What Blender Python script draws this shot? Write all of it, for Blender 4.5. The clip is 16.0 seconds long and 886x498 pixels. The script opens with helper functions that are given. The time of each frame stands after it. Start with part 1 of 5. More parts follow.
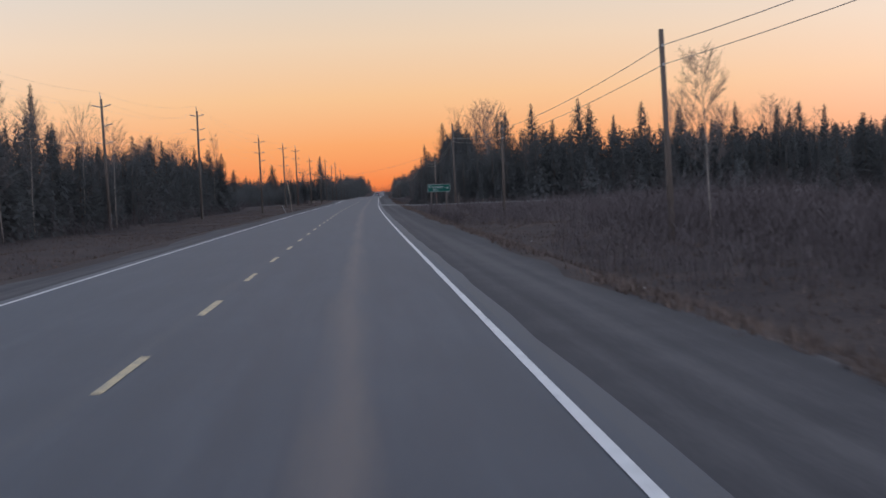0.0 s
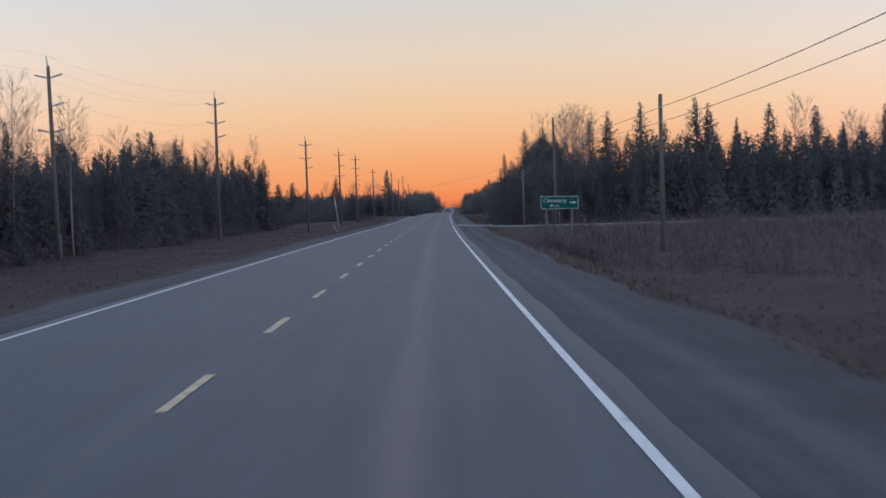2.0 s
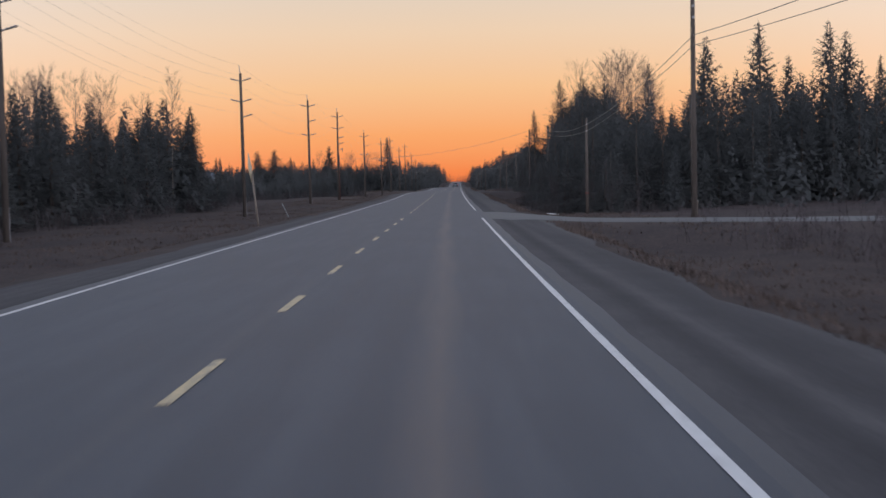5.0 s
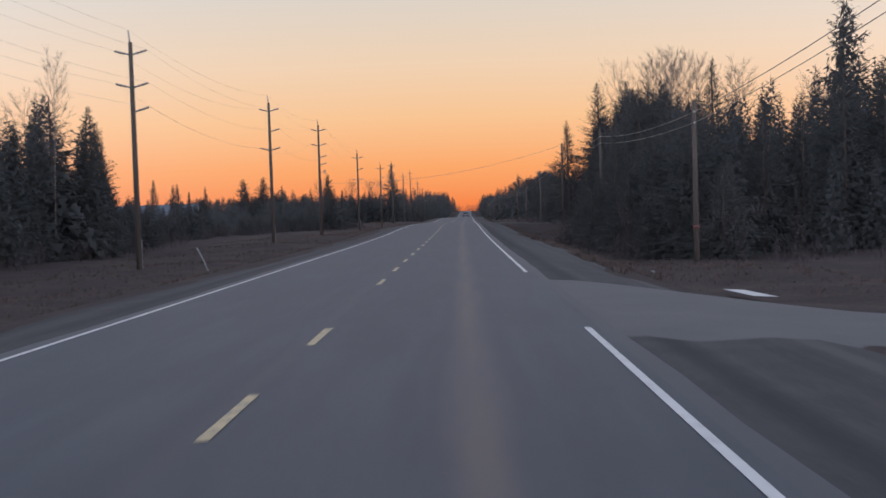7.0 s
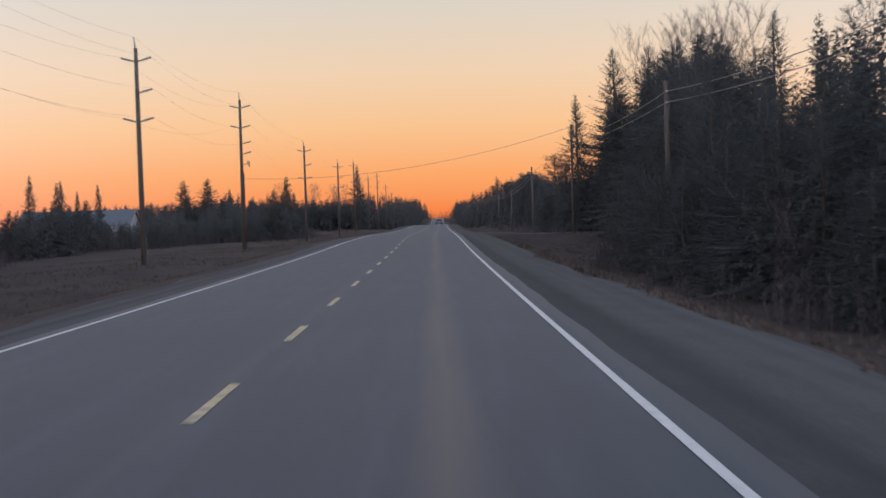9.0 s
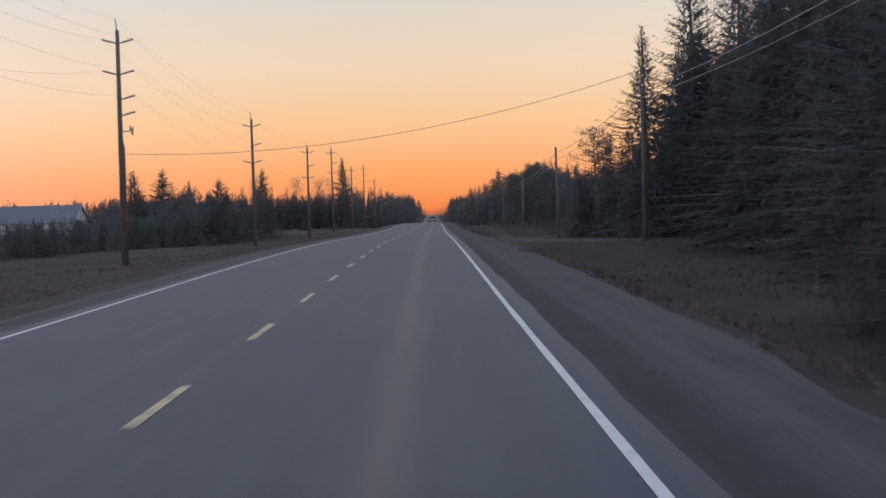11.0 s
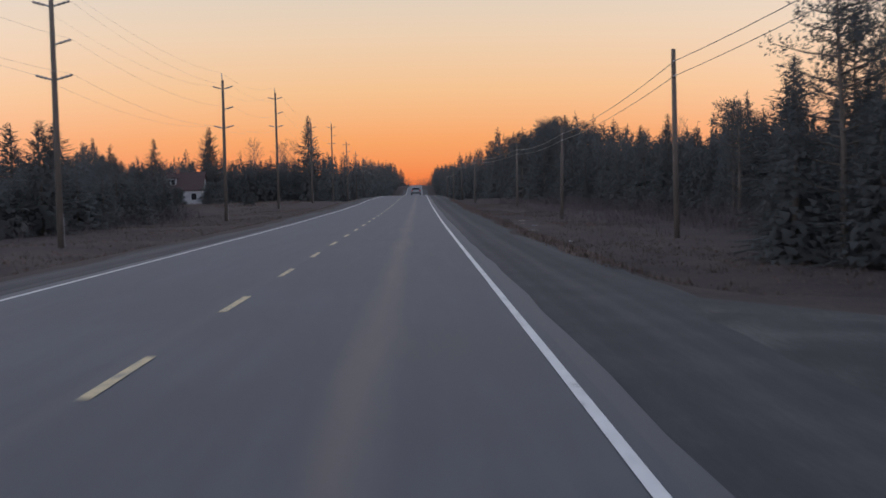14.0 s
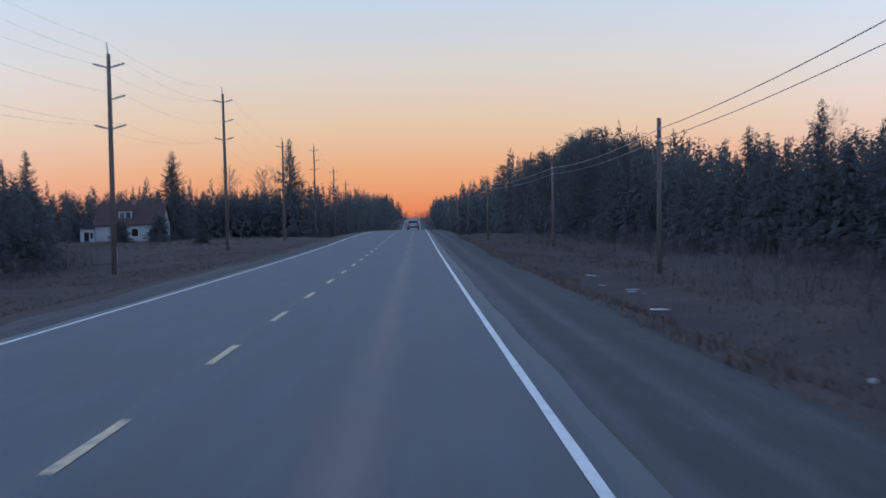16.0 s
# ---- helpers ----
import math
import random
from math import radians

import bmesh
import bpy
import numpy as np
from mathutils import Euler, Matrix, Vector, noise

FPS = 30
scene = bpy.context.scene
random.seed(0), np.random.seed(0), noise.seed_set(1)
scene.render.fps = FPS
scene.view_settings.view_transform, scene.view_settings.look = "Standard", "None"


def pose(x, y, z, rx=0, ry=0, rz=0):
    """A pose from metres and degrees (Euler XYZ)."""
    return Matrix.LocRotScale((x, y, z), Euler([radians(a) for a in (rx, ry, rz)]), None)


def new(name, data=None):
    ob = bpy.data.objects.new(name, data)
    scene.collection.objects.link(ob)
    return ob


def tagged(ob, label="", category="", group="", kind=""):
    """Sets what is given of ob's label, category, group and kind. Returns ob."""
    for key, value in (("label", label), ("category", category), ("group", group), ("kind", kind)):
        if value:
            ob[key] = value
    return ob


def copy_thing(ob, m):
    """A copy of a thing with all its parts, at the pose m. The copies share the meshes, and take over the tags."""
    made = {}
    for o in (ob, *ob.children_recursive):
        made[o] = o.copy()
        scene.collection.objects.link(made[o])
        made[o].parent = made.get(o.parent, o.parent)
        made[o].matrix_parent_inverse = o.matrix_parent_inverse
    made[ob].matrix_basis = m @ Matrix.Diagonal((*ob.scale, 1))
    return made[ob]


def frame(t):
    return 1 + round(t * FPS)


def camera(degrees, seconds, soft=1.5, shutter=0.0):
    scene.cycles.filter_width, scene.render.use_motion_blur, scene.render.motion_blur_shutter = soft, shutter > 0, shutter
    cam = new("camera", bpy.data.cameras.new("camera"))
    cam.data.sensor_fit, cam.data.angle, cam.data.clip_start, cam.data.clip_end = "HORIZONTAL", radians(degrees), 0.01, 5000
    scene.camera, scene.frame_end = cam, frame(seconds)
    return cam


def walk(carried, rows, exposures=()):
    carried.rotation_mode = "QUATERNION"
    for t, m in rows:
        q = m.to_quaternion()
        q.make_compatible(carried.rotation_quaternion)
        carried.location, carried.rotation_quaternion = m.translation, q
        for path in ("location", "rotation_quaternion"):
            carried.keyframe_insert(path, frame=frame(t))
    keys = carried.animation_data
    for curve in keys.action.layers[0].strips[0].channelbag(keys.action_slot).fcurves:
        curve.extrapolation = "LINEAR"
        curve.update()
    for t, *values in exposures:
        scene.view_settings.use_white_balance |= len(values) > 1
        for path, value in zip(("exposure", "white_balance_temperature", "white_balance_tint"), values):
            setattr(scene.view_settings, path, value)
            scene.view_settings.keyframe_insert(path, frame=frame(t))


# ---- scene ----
import itertools

# ---------------------------------------------------------------- camera
cam = camera(40.08, 16.0, soft=1.6, shutter=0.35)
# seconds, x, y, z, yaw, pitch, roll
ROWS = [
    (0.0, 2.244, 2.620, 1.540, -3.804, -2.782, 2.583),
    (0.5, 2.324, 12.154, 1.584, -2.904, -2.905, 2.224),
    (1.0, 2.359, 21.759, 1.613, -2.105, -2.429, 2.296),
    (1.5, 2.319, 31.448, 1.576, -1.424, -1.602, 2.536),
    (2.0, 2.257, 41.196, 1.585, -0.542, -1.886, 1.901),
    (2.5, 2.228, 50.983, 1.574, 0.212, -2.944, 1.499),
    (3.0, 2.171, 60.795, 1.617, 1.075, -2.873, 1.717),
    (3.5, 2.150, 70.621, 1.618, 1.912, -2.227, 1.629),
    (4.0, 2.173, 80.404, 1.574, 0.887, -3.141, 1.017),
    (4.2, 2.186, 84.324, 1.577, -0.029, -3.446, 0.955),
    (6.3, 2.287, 125.021, 1.574, -0.245, -2.320, 1.433),
    (6.5, 2.321, 128.861, 1.600, -0.023, -2.304, 1.539),
    (7.0, 2.347, 138.382, 1.601, 0.137, -1.693, 1.819),
    (7.5, 2.400, 147.749, 1.575, -0.255, -1.918, 1.758),
    (8.0, 2.477, 157.110, 1.556, -0.606, -1.954, 1.531),
    (8.5, 2.606, 166.580, 1.568, -0.802, -1.641, 1.637),
    (9.0, 2.807, 176.150, 1.531, -1.165, -1.394, 1.758),
    (9.2, 2.852, 179.950, 1.577, -1.324, -1.463, 1.853),
    (11.3, 3.792, 220.466, 1.636, -1.481, -1.590, 1.617),
    (11.5, 3.842, 224.306, 1.594, -1.688, -1.905, 1.566),
    (12.0, 4.043, 233.983, 1.637, -2.192, -2.383, 1.030),
    (12.5, 4.141, 243.670, 1.721, -1.409, -2.953, -0.607),
    (13.0, 4.278, 253.355, 1.840, 0.014, -3.144, -0.184),
    (13.5, 4.427, 263.057, 1.862, -1.062, -3.072, 0.399),
    (14.0, 4.595, 272.774, 1.849, -2.215, -2.977, 1.210),
    (14.5, 4.761, 282.498, 1.900, -1.854, -1.495, 1.543),
    (15.0, 4.943, 292.253, 1.851, -2.492, -0.375, 1.399),
    (15.5, 5.141, 302.057, 1.793, -2.416, -0.743, 1.386),
    (16.0, 5.340, 311.877, 1.837, -2.318, -1.441, 1.417),
]
EXPOSURES = [
    (0.0, 0.0, 6250, 10), (0.5, 0.0, 6200, 10), (1.0, 0.0, 6200, 9), (1.5, 0.0, 5950, 8), (2.0, 0.0, 5650, 7), (2.5, 0.0, 5850, 8), (3.0, 0.0, 6150, 10), (3.5, 0.0, 6250, 11), (4.0, -0.04, 6400, 11), (6.5, 0.0, 6400, 11),
    (7.0, 0.0, 6350, 11), (8.0, 0.0, 6400, 10), (9.0, 0.0, 6450, 10), (11.5, 0.05, 6100, 7), (12.0, 0.05, 5500, 3), (12.5, 0.05, 5100, 3), (12.8, 0.05, 5850, 8), (13.0, 0.02, 6150, 10), (14.0, -0.04, 6350, 10), (14.5, -0.05, 6300, 10),
    (15.0, -0.04, 5950, 10), (15.5, -0.05, 5050, 5), (16.0, -0.03, 4800, 4)]
walk(cam, [(t, pose(x, y, z, 90 + pitch, roll, yaw)) for t, x, y, z, yaw, pitch, roll in ROWS], EXPOSURES)


# ---------------------------------------------------------------- node helpers
def nodes_of(mat):
    mat.use_nodes = True
    nt = mat.node_tree
    nt.nodes.clear()
    return nt


def node(nt, kind, **settings):
    n = nt.nodes.new(kind)
    for key, value in settings.items():
        if key in n.inputs:
            n.inputs[key].default_value = value
    return n


def ramp(nt, fac, stops):
    n = nt.nodes.new("ShaderNodeValToRGB")
    els = n.color_ramp.elements
    while len(els) < len(stops):
        els.new(0.5)
    for el, (p, c) in zip(els, stops):
        el.position, el.color = p, (*c, 1) if len(c) == 3 else c
    if fac is not None:
        nt.links.new(fac, n.inputs["Fac"])
    return n.outputs["Color"]


def maths(nt, op, a, b=0.0):
    n = nt.nodes.new("ShaderNodeMath")
    n.operation = op
    for i, v in enumerate((a, b)):
        if isinstance(v, (int, float)):
            n.inputs[i].default_value = v
        else:
            nt.links.new(v, n.inputs[i])
    return n.outputs[0]


def blend(nt, fac, a, b):
    n = nt.nodes.new("ShaderNodeMix")
    n.data_type = "RGBA"
    for i, v in ((0, fac), (6, a), (7, b)):
        if isinstance(v, (int, float)):
            n.inputs[i].default_value = v
        elif isinstance(v, tuple):
            n.inputs[i].default_value = (*v, 1)
        else:
            nt.links.new(v, n.inputs[i])
    return n.outputs[2]


# ---------------------------------------------------------------- world: dusk sky after sunset
SUN_AZ = 0.03   # the afterglow lies ahead, a touch to the east of the road's far end
world = bpy.data.worlds.new("dusk")
scene.world = world
world.use_nodes = True
wt = world.node_tree
wt.nodes.clear()
co = node(wt, "ShaderNodeTexCoord")
sep = node(wt, "ShaderNodeSeparateXYZ")
wt.links.new(co.outputs["Generated"], sep.inputs[0])
up = maths(wt, "MAXIMUM", sep.outputs["Z"], 0.0)
up = maths(wt, "POWER", up, 0.5)      # more room for the low sky
glow = ramp(wt, up, [(0.0, (0.80, 0.17, 0.055)), (0.10, (0.95, 0.255, 0.075)), (0.20, (0.98, 0.40, 0.145)), (0.28, (0.95, 0.555, 0.28)),
                     (0.35, (0.87, 0.635, 0.43)), (0.42, (0.71, 0.635, 0.54)), (0.52, (0.54, 0.57, 0.60)), (0.72, (0.42, 0.49, 0.63)), (1.0, (0.36, 0.43, 0.58))])
away = ramp(wt, up, [(0.0, (1.45, 1.45, 1.72)), (0.3, (2.10, 2.02, 2.28)), (0.5, (1.80, 1.85, 2.20)), (0.75, (0.74, 0.83, 1.06)), (1.0, (0.36, 0.43, 0.58))])
facing = maths(wt, "MULTIPLY_ADD", sep.outputs["Y"], 0.5)
facing.node.inputs[2].default_value = 0.5
facing = maths(wt, "POWER", facing, 1.6)
sky = node(wt, "ShaderNodeBackground", Strength=1.0)
wt.links.new(blend(wt, facing, away, glow), sky.inputs["Color"])
out = node(wt, "ShaderNodeOutputWorld")
wt.links.new(sky.outputs[0], out.inputs["Surface"])


# ---------------------------------------------------------------- materials
def surface(name, colours, scale=4.0, rough=0.8, bump=0.3, fine=40.0, metal=0.0, per_object=0.0, per_island=0.0, stretch=(1, 1, 1), coarse_mix=0.5, spec=0.5):
    """A noisy surface: colours blended by a coarse and a fine noise, with bump; optional variation by object or by island."""
    mat = bpy.data.materials.new(name)
    nt = nodes_of(mat)
    tc = node(nt, "ShaderNodeTexCoord")
    mp = node(nt, "ShaderNodeMapping")
    mp.inputs["Scale"].default_value = stretch
    nt.links.new(tc.outputs["Object"], mp.inputs[0])
    n1 = node(nt, "ShaderNodeTexNoise", Scale=scale, Detail=5.0, Roughness=0.6)
    n2 = node(nt, "ShaderNodeTexNoise", Scale=fine, Detail=3.0)
    for n in (n1, n2):
        nt.links.new(mp.outputs[0], n.inputs["Vector"])
    k = maths(nt, "ADD", maths(nt, "MULTIPLY", n1.outputs["Fac"], coarse_mix), maths(nt, "MULTIPLY", n2.outputs["Fac"], 1 - coarse_mix))
    m = len(colours)
    col = ramp(nt, k, [(0.3 + 0.4 * i / max(m - 1, 1), c) for i, c in enumerate(colours)])
    if per_object or per_island:
        if per_object:
            rnd = node(nt, "ShaderNodeObjectInfo").outputs["Random"]
        else:
            rnd = node(nt, "ShaderNodeNewGeometry").outputs["Random Per Island"]
        amount = per_object or per_island
        hsv = node(nt, "ShaderNodeHueSaturation")
        v = maths(nt, "MULTIPLY_ADD", rnd, 2 * amount)
        v.node.inputs[2].default_value = 1 - amount
        nt.links.new(v, hsv.inputs["Value"])
        nt.links.new(col, hsv.inputs["Color"])
        col = hsv.outputs[0]
    b = node(nt, "ShaderNodeBsdfPrincipled", Roughness=rough, Metallic=metal)
    b.inputs["Specular IOR Level"].default_value = spec
    nt.links.new(col, b.inputs["Base Color"])
    if bump:
        bm_ = node(nt, "ShaderNodeBump", Strength=bump, Distance=0.03)
        nt.links.new(k, bm_.inputs["Height"])
        nt.links.new(bm_.outputs[0], b.inputs["Normal"])
    o = node(nt, "ShaderNodeOutputMaterial")
    nt.links.new(b.outputs[0], o.inputs[0])
    return mat


def asphalt_material():
    """Worn grey asphalt: aggregate, long wheel tracks, a browner stripe between them with sky sheen painted in, a dark
    seam by the centre line, patches.
    """
    mat = bpy.data.materials.new("asphalt")
    nt = nodes_of(mat)
    uv = node(nt, "ShaderNodeUVMap")           # u: metres across from the centre, v: metres along
    uv.uv_map = "across_along"
    sp = node(nt, "ShaderNodeSeparateXYZ")
    nt.links.new(uv.outputs[0], sp.inputs[0])
    mp = node(nt, "ShaderNodeMapping")
    mp.inputs["Scale"].default_value = (1, 0.06, 1)
    nt.links.new(uv.outputs[0], mp.inputs[0])
    streak = node(nt, "ShaderNodeTexNoise", Scale=2.2, Detail=6.0, Roughness=0.65)
    nt.links.new(mp.outputs[0], streak.inputs["Vector"])
    grain = node(nt, "ShaderNodeTexNoise", Scale=60.0, Detail=4.0, Roughness=0.7)
    nt.links.new(uv.outputs[0], grain.inputs["Vector"])
    patch = node(nt, "ShaderNodeTexNoise", Scale=0.35, Detail=4.0)
    nt.links.new(uv.outputs[0], patch.inputs["Vector"])
    k = maths(nt, "ADD", maths(nt, "MULTIPLY", streak.outputs["Fac"], 0.45), maths(nt, "ADD", maths(nt, "MULTIPLY", grain.outputs["Fac"], 0.35), maths(nt, "MULTIPLY", patch.outputs["Fac"], 0.2)))
    base = ramp(nt, k, [(0.43, (0.020, 0.026, 0.041)), (0.5, (0.033, 0.039, 0.055)), (0.57, (0.051, 0.057, 0.072))])
    # stripe between the wheel tracks, in each lane: sky sheen painted as browner colour
    lane = maths(nt, "ABSOLUTE", maths(nt, "SUBTRACT", sp.outputs["X"], 2.02))
    wob = maths(nt, "MULTIPLY_ADD", streak.outputs["Fac"], 0.7)
    wob.node.inputs[2].default_value = -0.35
    sheen_stripe = ramp(nt, maths(nt, "ADD", lane, wob), [(0.0, (1, 1, 1)), (0.30, (0, 0, 0))])
    col = blend(nt, maths(nt, "MULTIPLY", sheen_stripe, 0.62), base, (0.118, 0.096, 0.088))
    rim = maths(nt, "GREATER_THAN", maths(nt, "ABSOLUTE", sp.outputs["X"]), 3.80)
    col = blend(nt, maths(nt, "MULTIPLY", rim, 0.35), col, (0.072, 0.067, 0.066))
    seam = ramp(nt, maths(nt, "ABSOLUTE", maths(nt, "SUBTRACT", sp.outputs["X"], -0.12)), [(0.02, (1, 1, 1)), (0.16, (0, 0, 0))])
    col = blend(nt, maths(nt, "MULTIPLY", seam, maths(nt, "MULTIPLY", streak.outputs["Fac"], 0.8)), col, (0.06, 0.06, 0.068))
    b = node(nt, "ShaderNodeBsdfPrincipled", Roughness=0.62)
    nt.links.new(col, b.inputs["Base Color"])
    rr = maths(nt, "MULTIPLY_ADD", k, 0.3)
    rr.node.inputs[2].default_value = 0.46
    nt.links.new(rr, b.inputs["Roughness"])
    bp = node(nt, "ShaderNodeBump", Strength=0.35, Distance=0.01)
    nt.links.new(grain.outputs["Fac"], bp.inputs["Height"])
    nt.links.new(bp.outputs[0], b.inputs["Normal"])
    o = node(nt, "ShaderNodeOutputMaterial")
    nt.links.new(b.outputs[0], o.inputs[0])
    return mat


def paint_material(name, colour, worn):
    """Road paint, worn through to the asphalt in flecks."""
    mat = bpy.data.materials.new(name)
    nt = nodes_of(mat)
    tc = node(nt, "ShaderNodeTexCoord")
    n1 = node(nt, "ShaderNodeTexNoise", Scale=5.0, Detail=8.0, Roughness=0.75)
    nt.links.new(tc.outputs["Object"], n1.inputs["Vector"])
    col = ramp(nt, n1.outputs["Fac"], [(worn - 0.05, (0.15, 0.15, 0.15)), (worn + 0.05, tuple(c * 0.8 for c in colour)), (0.62, colour)])
    b = node(nt, "ShaderNodeBsdfPrincipled", Roughness=0.55)
    nt.links.new(col, b.inputs["Base Color"])
    o = node(nt, "ShaderNodeOutputMaterial")
    nt.links.new(b.outputs[0], o.inputs[0])
    return mat


ASPHALT = asphalt_material()
SIDE_ASPHALT = surface("old_asphalt", [(0.058, 0.059, 0.062), (0.080, 0.080, 0.081), (0.106, 0.103, 0.098)], scale=0.6, fine=45, rough=0.7, bump=0.3)
WHITE_PAINT = paint_material("white_paint", (0.62, 0.61, 0.60), 0.36)
YELLOW_PAINT = paint_material("yellow_paint", (0.56, 0.44, 0.25), 0.45)
def gravel_material():
    """Packed roadside gravel: stones, and long streaks where wheels have run."""
    mat = bpy.data.materials.new("gravel")
    nt = nodes_of(mat)
    uv = node(nt, "ShaderNodeUVMap")
    uv.uv_map = "across_along"
    mp = node(nt, "ShaderNodeMapping")
    mp.inputs["Scale"].default_value = (0.95, 0.022, 1)
    nt.links.new(uv.outputs[0], mp.inputs[0])
    streak = node(nt, "ShaderNodeTexNoise", Scale=2.0, Detail=5.0, Roughness=0.6)
    nt.links.new(mp.outputs[0], streak.inputs["Vector"])
    wheel = node(nt, "ShaderNodeMapping")
    wheel.inputs["Scale"].default_value = (1, 0.004, 1)
    nt.links.new(uv.outputs[0], wheel.inputs[0])
    band = node(nt, "ShaderNodeTexNoise", Scale=1.7, Detail=1.0)
    nt.links.new(wheel.outputs[0], band.inputs["Vector"])
    stones = node(nt, "ShaderNodeTexVoronoi", Scale=22.0)
    nt.links.new(uv.outputs[0], stones.inputs["Vector"])
    patch = node(nt, "ShaderNodeTexNoise", Scale=0.8, Detail=5.0)
    nt.links.new(uv.outputs[0], patch.inputs["Vector"])
    k = maths(nt, "ADD", maths(nt, "MULTIPLY", streak.outputs["Fac"], 0.26), maths(nt, "ADD", maths(nt, "MULTIPLY", stones.outputs["Distance"], 0.12), maths(nt, "MULTIPLY", patch.outputs["Fac"], 0.18)))
    k = maths(nt, "ADD", k, maths(nt, "MULTIPLY", band.outputs["Fac"], 0.48))
    col = ramp(nt, k, [(0.36, (0.028, 0.027, 0.030)), (0.50, (0.045, 0.043, 0.047)), (0.64, (0.078, 0.074, 0.076))])
    b = node(nt, "ShaderNodeBsdfPrincipled", Roughness=0.92)
    b.inputs["Specular IOR Level"].default_value = 0.25
    nt.links.new(col, b.inputs["Base Color"])
    bp = node(nt, "ShaderNodeBump", Strength=0.6, Distance=0.02)
    nt.links.new(k, bp.inputs["Height"])
    nt.links.new(bp.outputs[0], b.inputs["Normal"])
    o = node(nt, "ShaderNodeOutputMaterial")
    nt.links.new(b.outputs[0], o.inputs[0])
    return mat


GRAVEL = gravel_material()
PALE_GRAVEL = surface("pale_gravel", [(0.030, 0.029, 0.031), (0.054, 0.052, 0.053), (0.150, 0.141, 0.135)], scale=0.5, fine=25, rough=0.95, bump=0.6, spec=0.2)
TURF = surface("dead_turf", [(0.035, 0.029, 0.030), (0.058, 0.046, 0.044), (0.096, 0.073, 0.062)], scale=0.35, fine=9, rough=1.0, bump=0.8, spec=0.1)
STRAW = surface("dry_grass", [(0.060, 0.048, 0.045), (0.094, 0.072, 0.062), (0.140, 0.106, 0.085)], scale=0.2, fine=2, rough=0.9, bump=0, per_island=0.35, spec=0.2)
def foliage(name, colours, varied):
    """Matt conifer needles that let a little light through; shade varies from tree to tree and in soft clumps."""
    mat = bpy.data.materials.new(name)
    nt = nodes_of(mat)
    tc = node(nt, "ShaderNodeTexCoord")
    n1 = node(nt, "ShaderNodeTexNoise", Scale=0.7, Detail=4.0)
    nt.links.new(tc.outputs["Object"], n1.inputs["Vector"])
    col = ramp(nt, n1.outputs["Fac"], [(0.3, colours[0]), (0.5, colours[1]), (0.7, colours[2])])
    hsv = node(nt, "ShaderNodeHueSaturation")
    v = maths(nt, "MULTIPLY_ADD", node(nt, "ShaderNodeObjectInfo").outputs["Random"], 2 * varied)
    v.node.inputs[2].default_value = 1 - varied
    nt.links.new(v, hsv.inputs["Value"])
    nt.links.new(col, hsv.inputs["Color"])
    a = node(nt, "ShaderNodeBsdfDiffuse", Roughness=1.0)
    b = node(nt, "ShaderNodeBsdfTranslucent")
    mix = node(nt, "ShaderNodeMixShader", Fac=0.5)
    nt.links.new(hsv.outputs[0], a.inputs["Color"])
    nt.links.new(hsv.outputs[0], b.inputs["Color"])
    nt.links.new(a.outputs[0], mix.inputs[1])
    nt.links.new(b.outputs[0], mix.inputs[2])
    o = node(nt, "ShaderNodeOutputMaterial")
    nt.links.new(mix.outputs[0], o.inputs[0])
    return mat


NEEDLES = foliage("needles", [(0.100, 0.106, 0.108), (0.108, 0.115, 0.116), (0.116, 0.122, 0.122)], 0.10)
WOODS_NEEDLES = foliage("woods_needles", [(0.102, 0.108, 0.110), (0.108, 0.115, 0.116), (0.115, 0.121, 0.121)], 0.0)
PINE_NEEDLES = foliage("pine_needles", [(0.090, 0.100, 0.104), (0.102, 0.112, 0.116), (0.112, 0.122, 0.124)], 0.12)
BARK = surface("bark", [(0.05, 0.04, 0.034), (0.095, 0.078, 0.066), (0.15, 0.125, 0.105)], scale=3, fine=18, rough=0.95, bump=0.6, stretch=(1, 1, 0.25))
PALE_BARK = surface("pale_bark", [(0.10, 0.085, 0.075), (0.19, 0.165, 0.145), (0.30, 0.27, 0.24)], scale=3, fine=18, rough=0.9, bump=0.4, stretch=(1, 1, 0.4))
BRUSH_TWIGS = surface("brush_twigs", [(0.058, 0.050, 0.052), (0.088, 0.075, 0.076), (0.124, 0.105, 0.103)], scale=1, fine=8, rough=0.95, bump=0, per_island=0.3, spec=0.1)
TWIGS = surface("twigs", [(0.095, 0.080, 0.076), (0.145, 0.122, 0.114), (0.200, 0.170, 0.156)], scale=1, fine=8, rough=0.95, bump=0, per_island=0.3, spec=0.1)
POLE_WOOD = surface("pole_wood", [(0.11, 0.085, 0.068), (0.19, 0.155, 0.125), (0.27, 0.225, 0.185)], scale=2, fine=14, rough=0.9, bump=0.5, stretch=(1, 1, 0.08), per_object=0.15)
DARK_POLE_WOOD = surface("dark_pole_wood", [(0.052, 0.042, 0.036), (0.085, 0.069, 0.058), (0.135, 0.112, 0.096)], scale=2, fine=14, rough=0.9, bump=0.5, stretch=(1, 1, 0.08), per_object=0.15)
STEEL = surface("galvanised_steel", [(0.22, 0.22, 0.23), (0.30, 0.30, 0.31), (0.38, 0.38, 0.39)], scale=6, fine=40, rough=0.5, bump=0.05, metal=0.7)
PORCELAIN = surface("grey_insulator", [(0.16, 0.14, 0.13), (0.22, 0.20, 0.18), (0.28, 0.26, 0.24)], scale=8, fine=40, rough=0.35, bump=0)
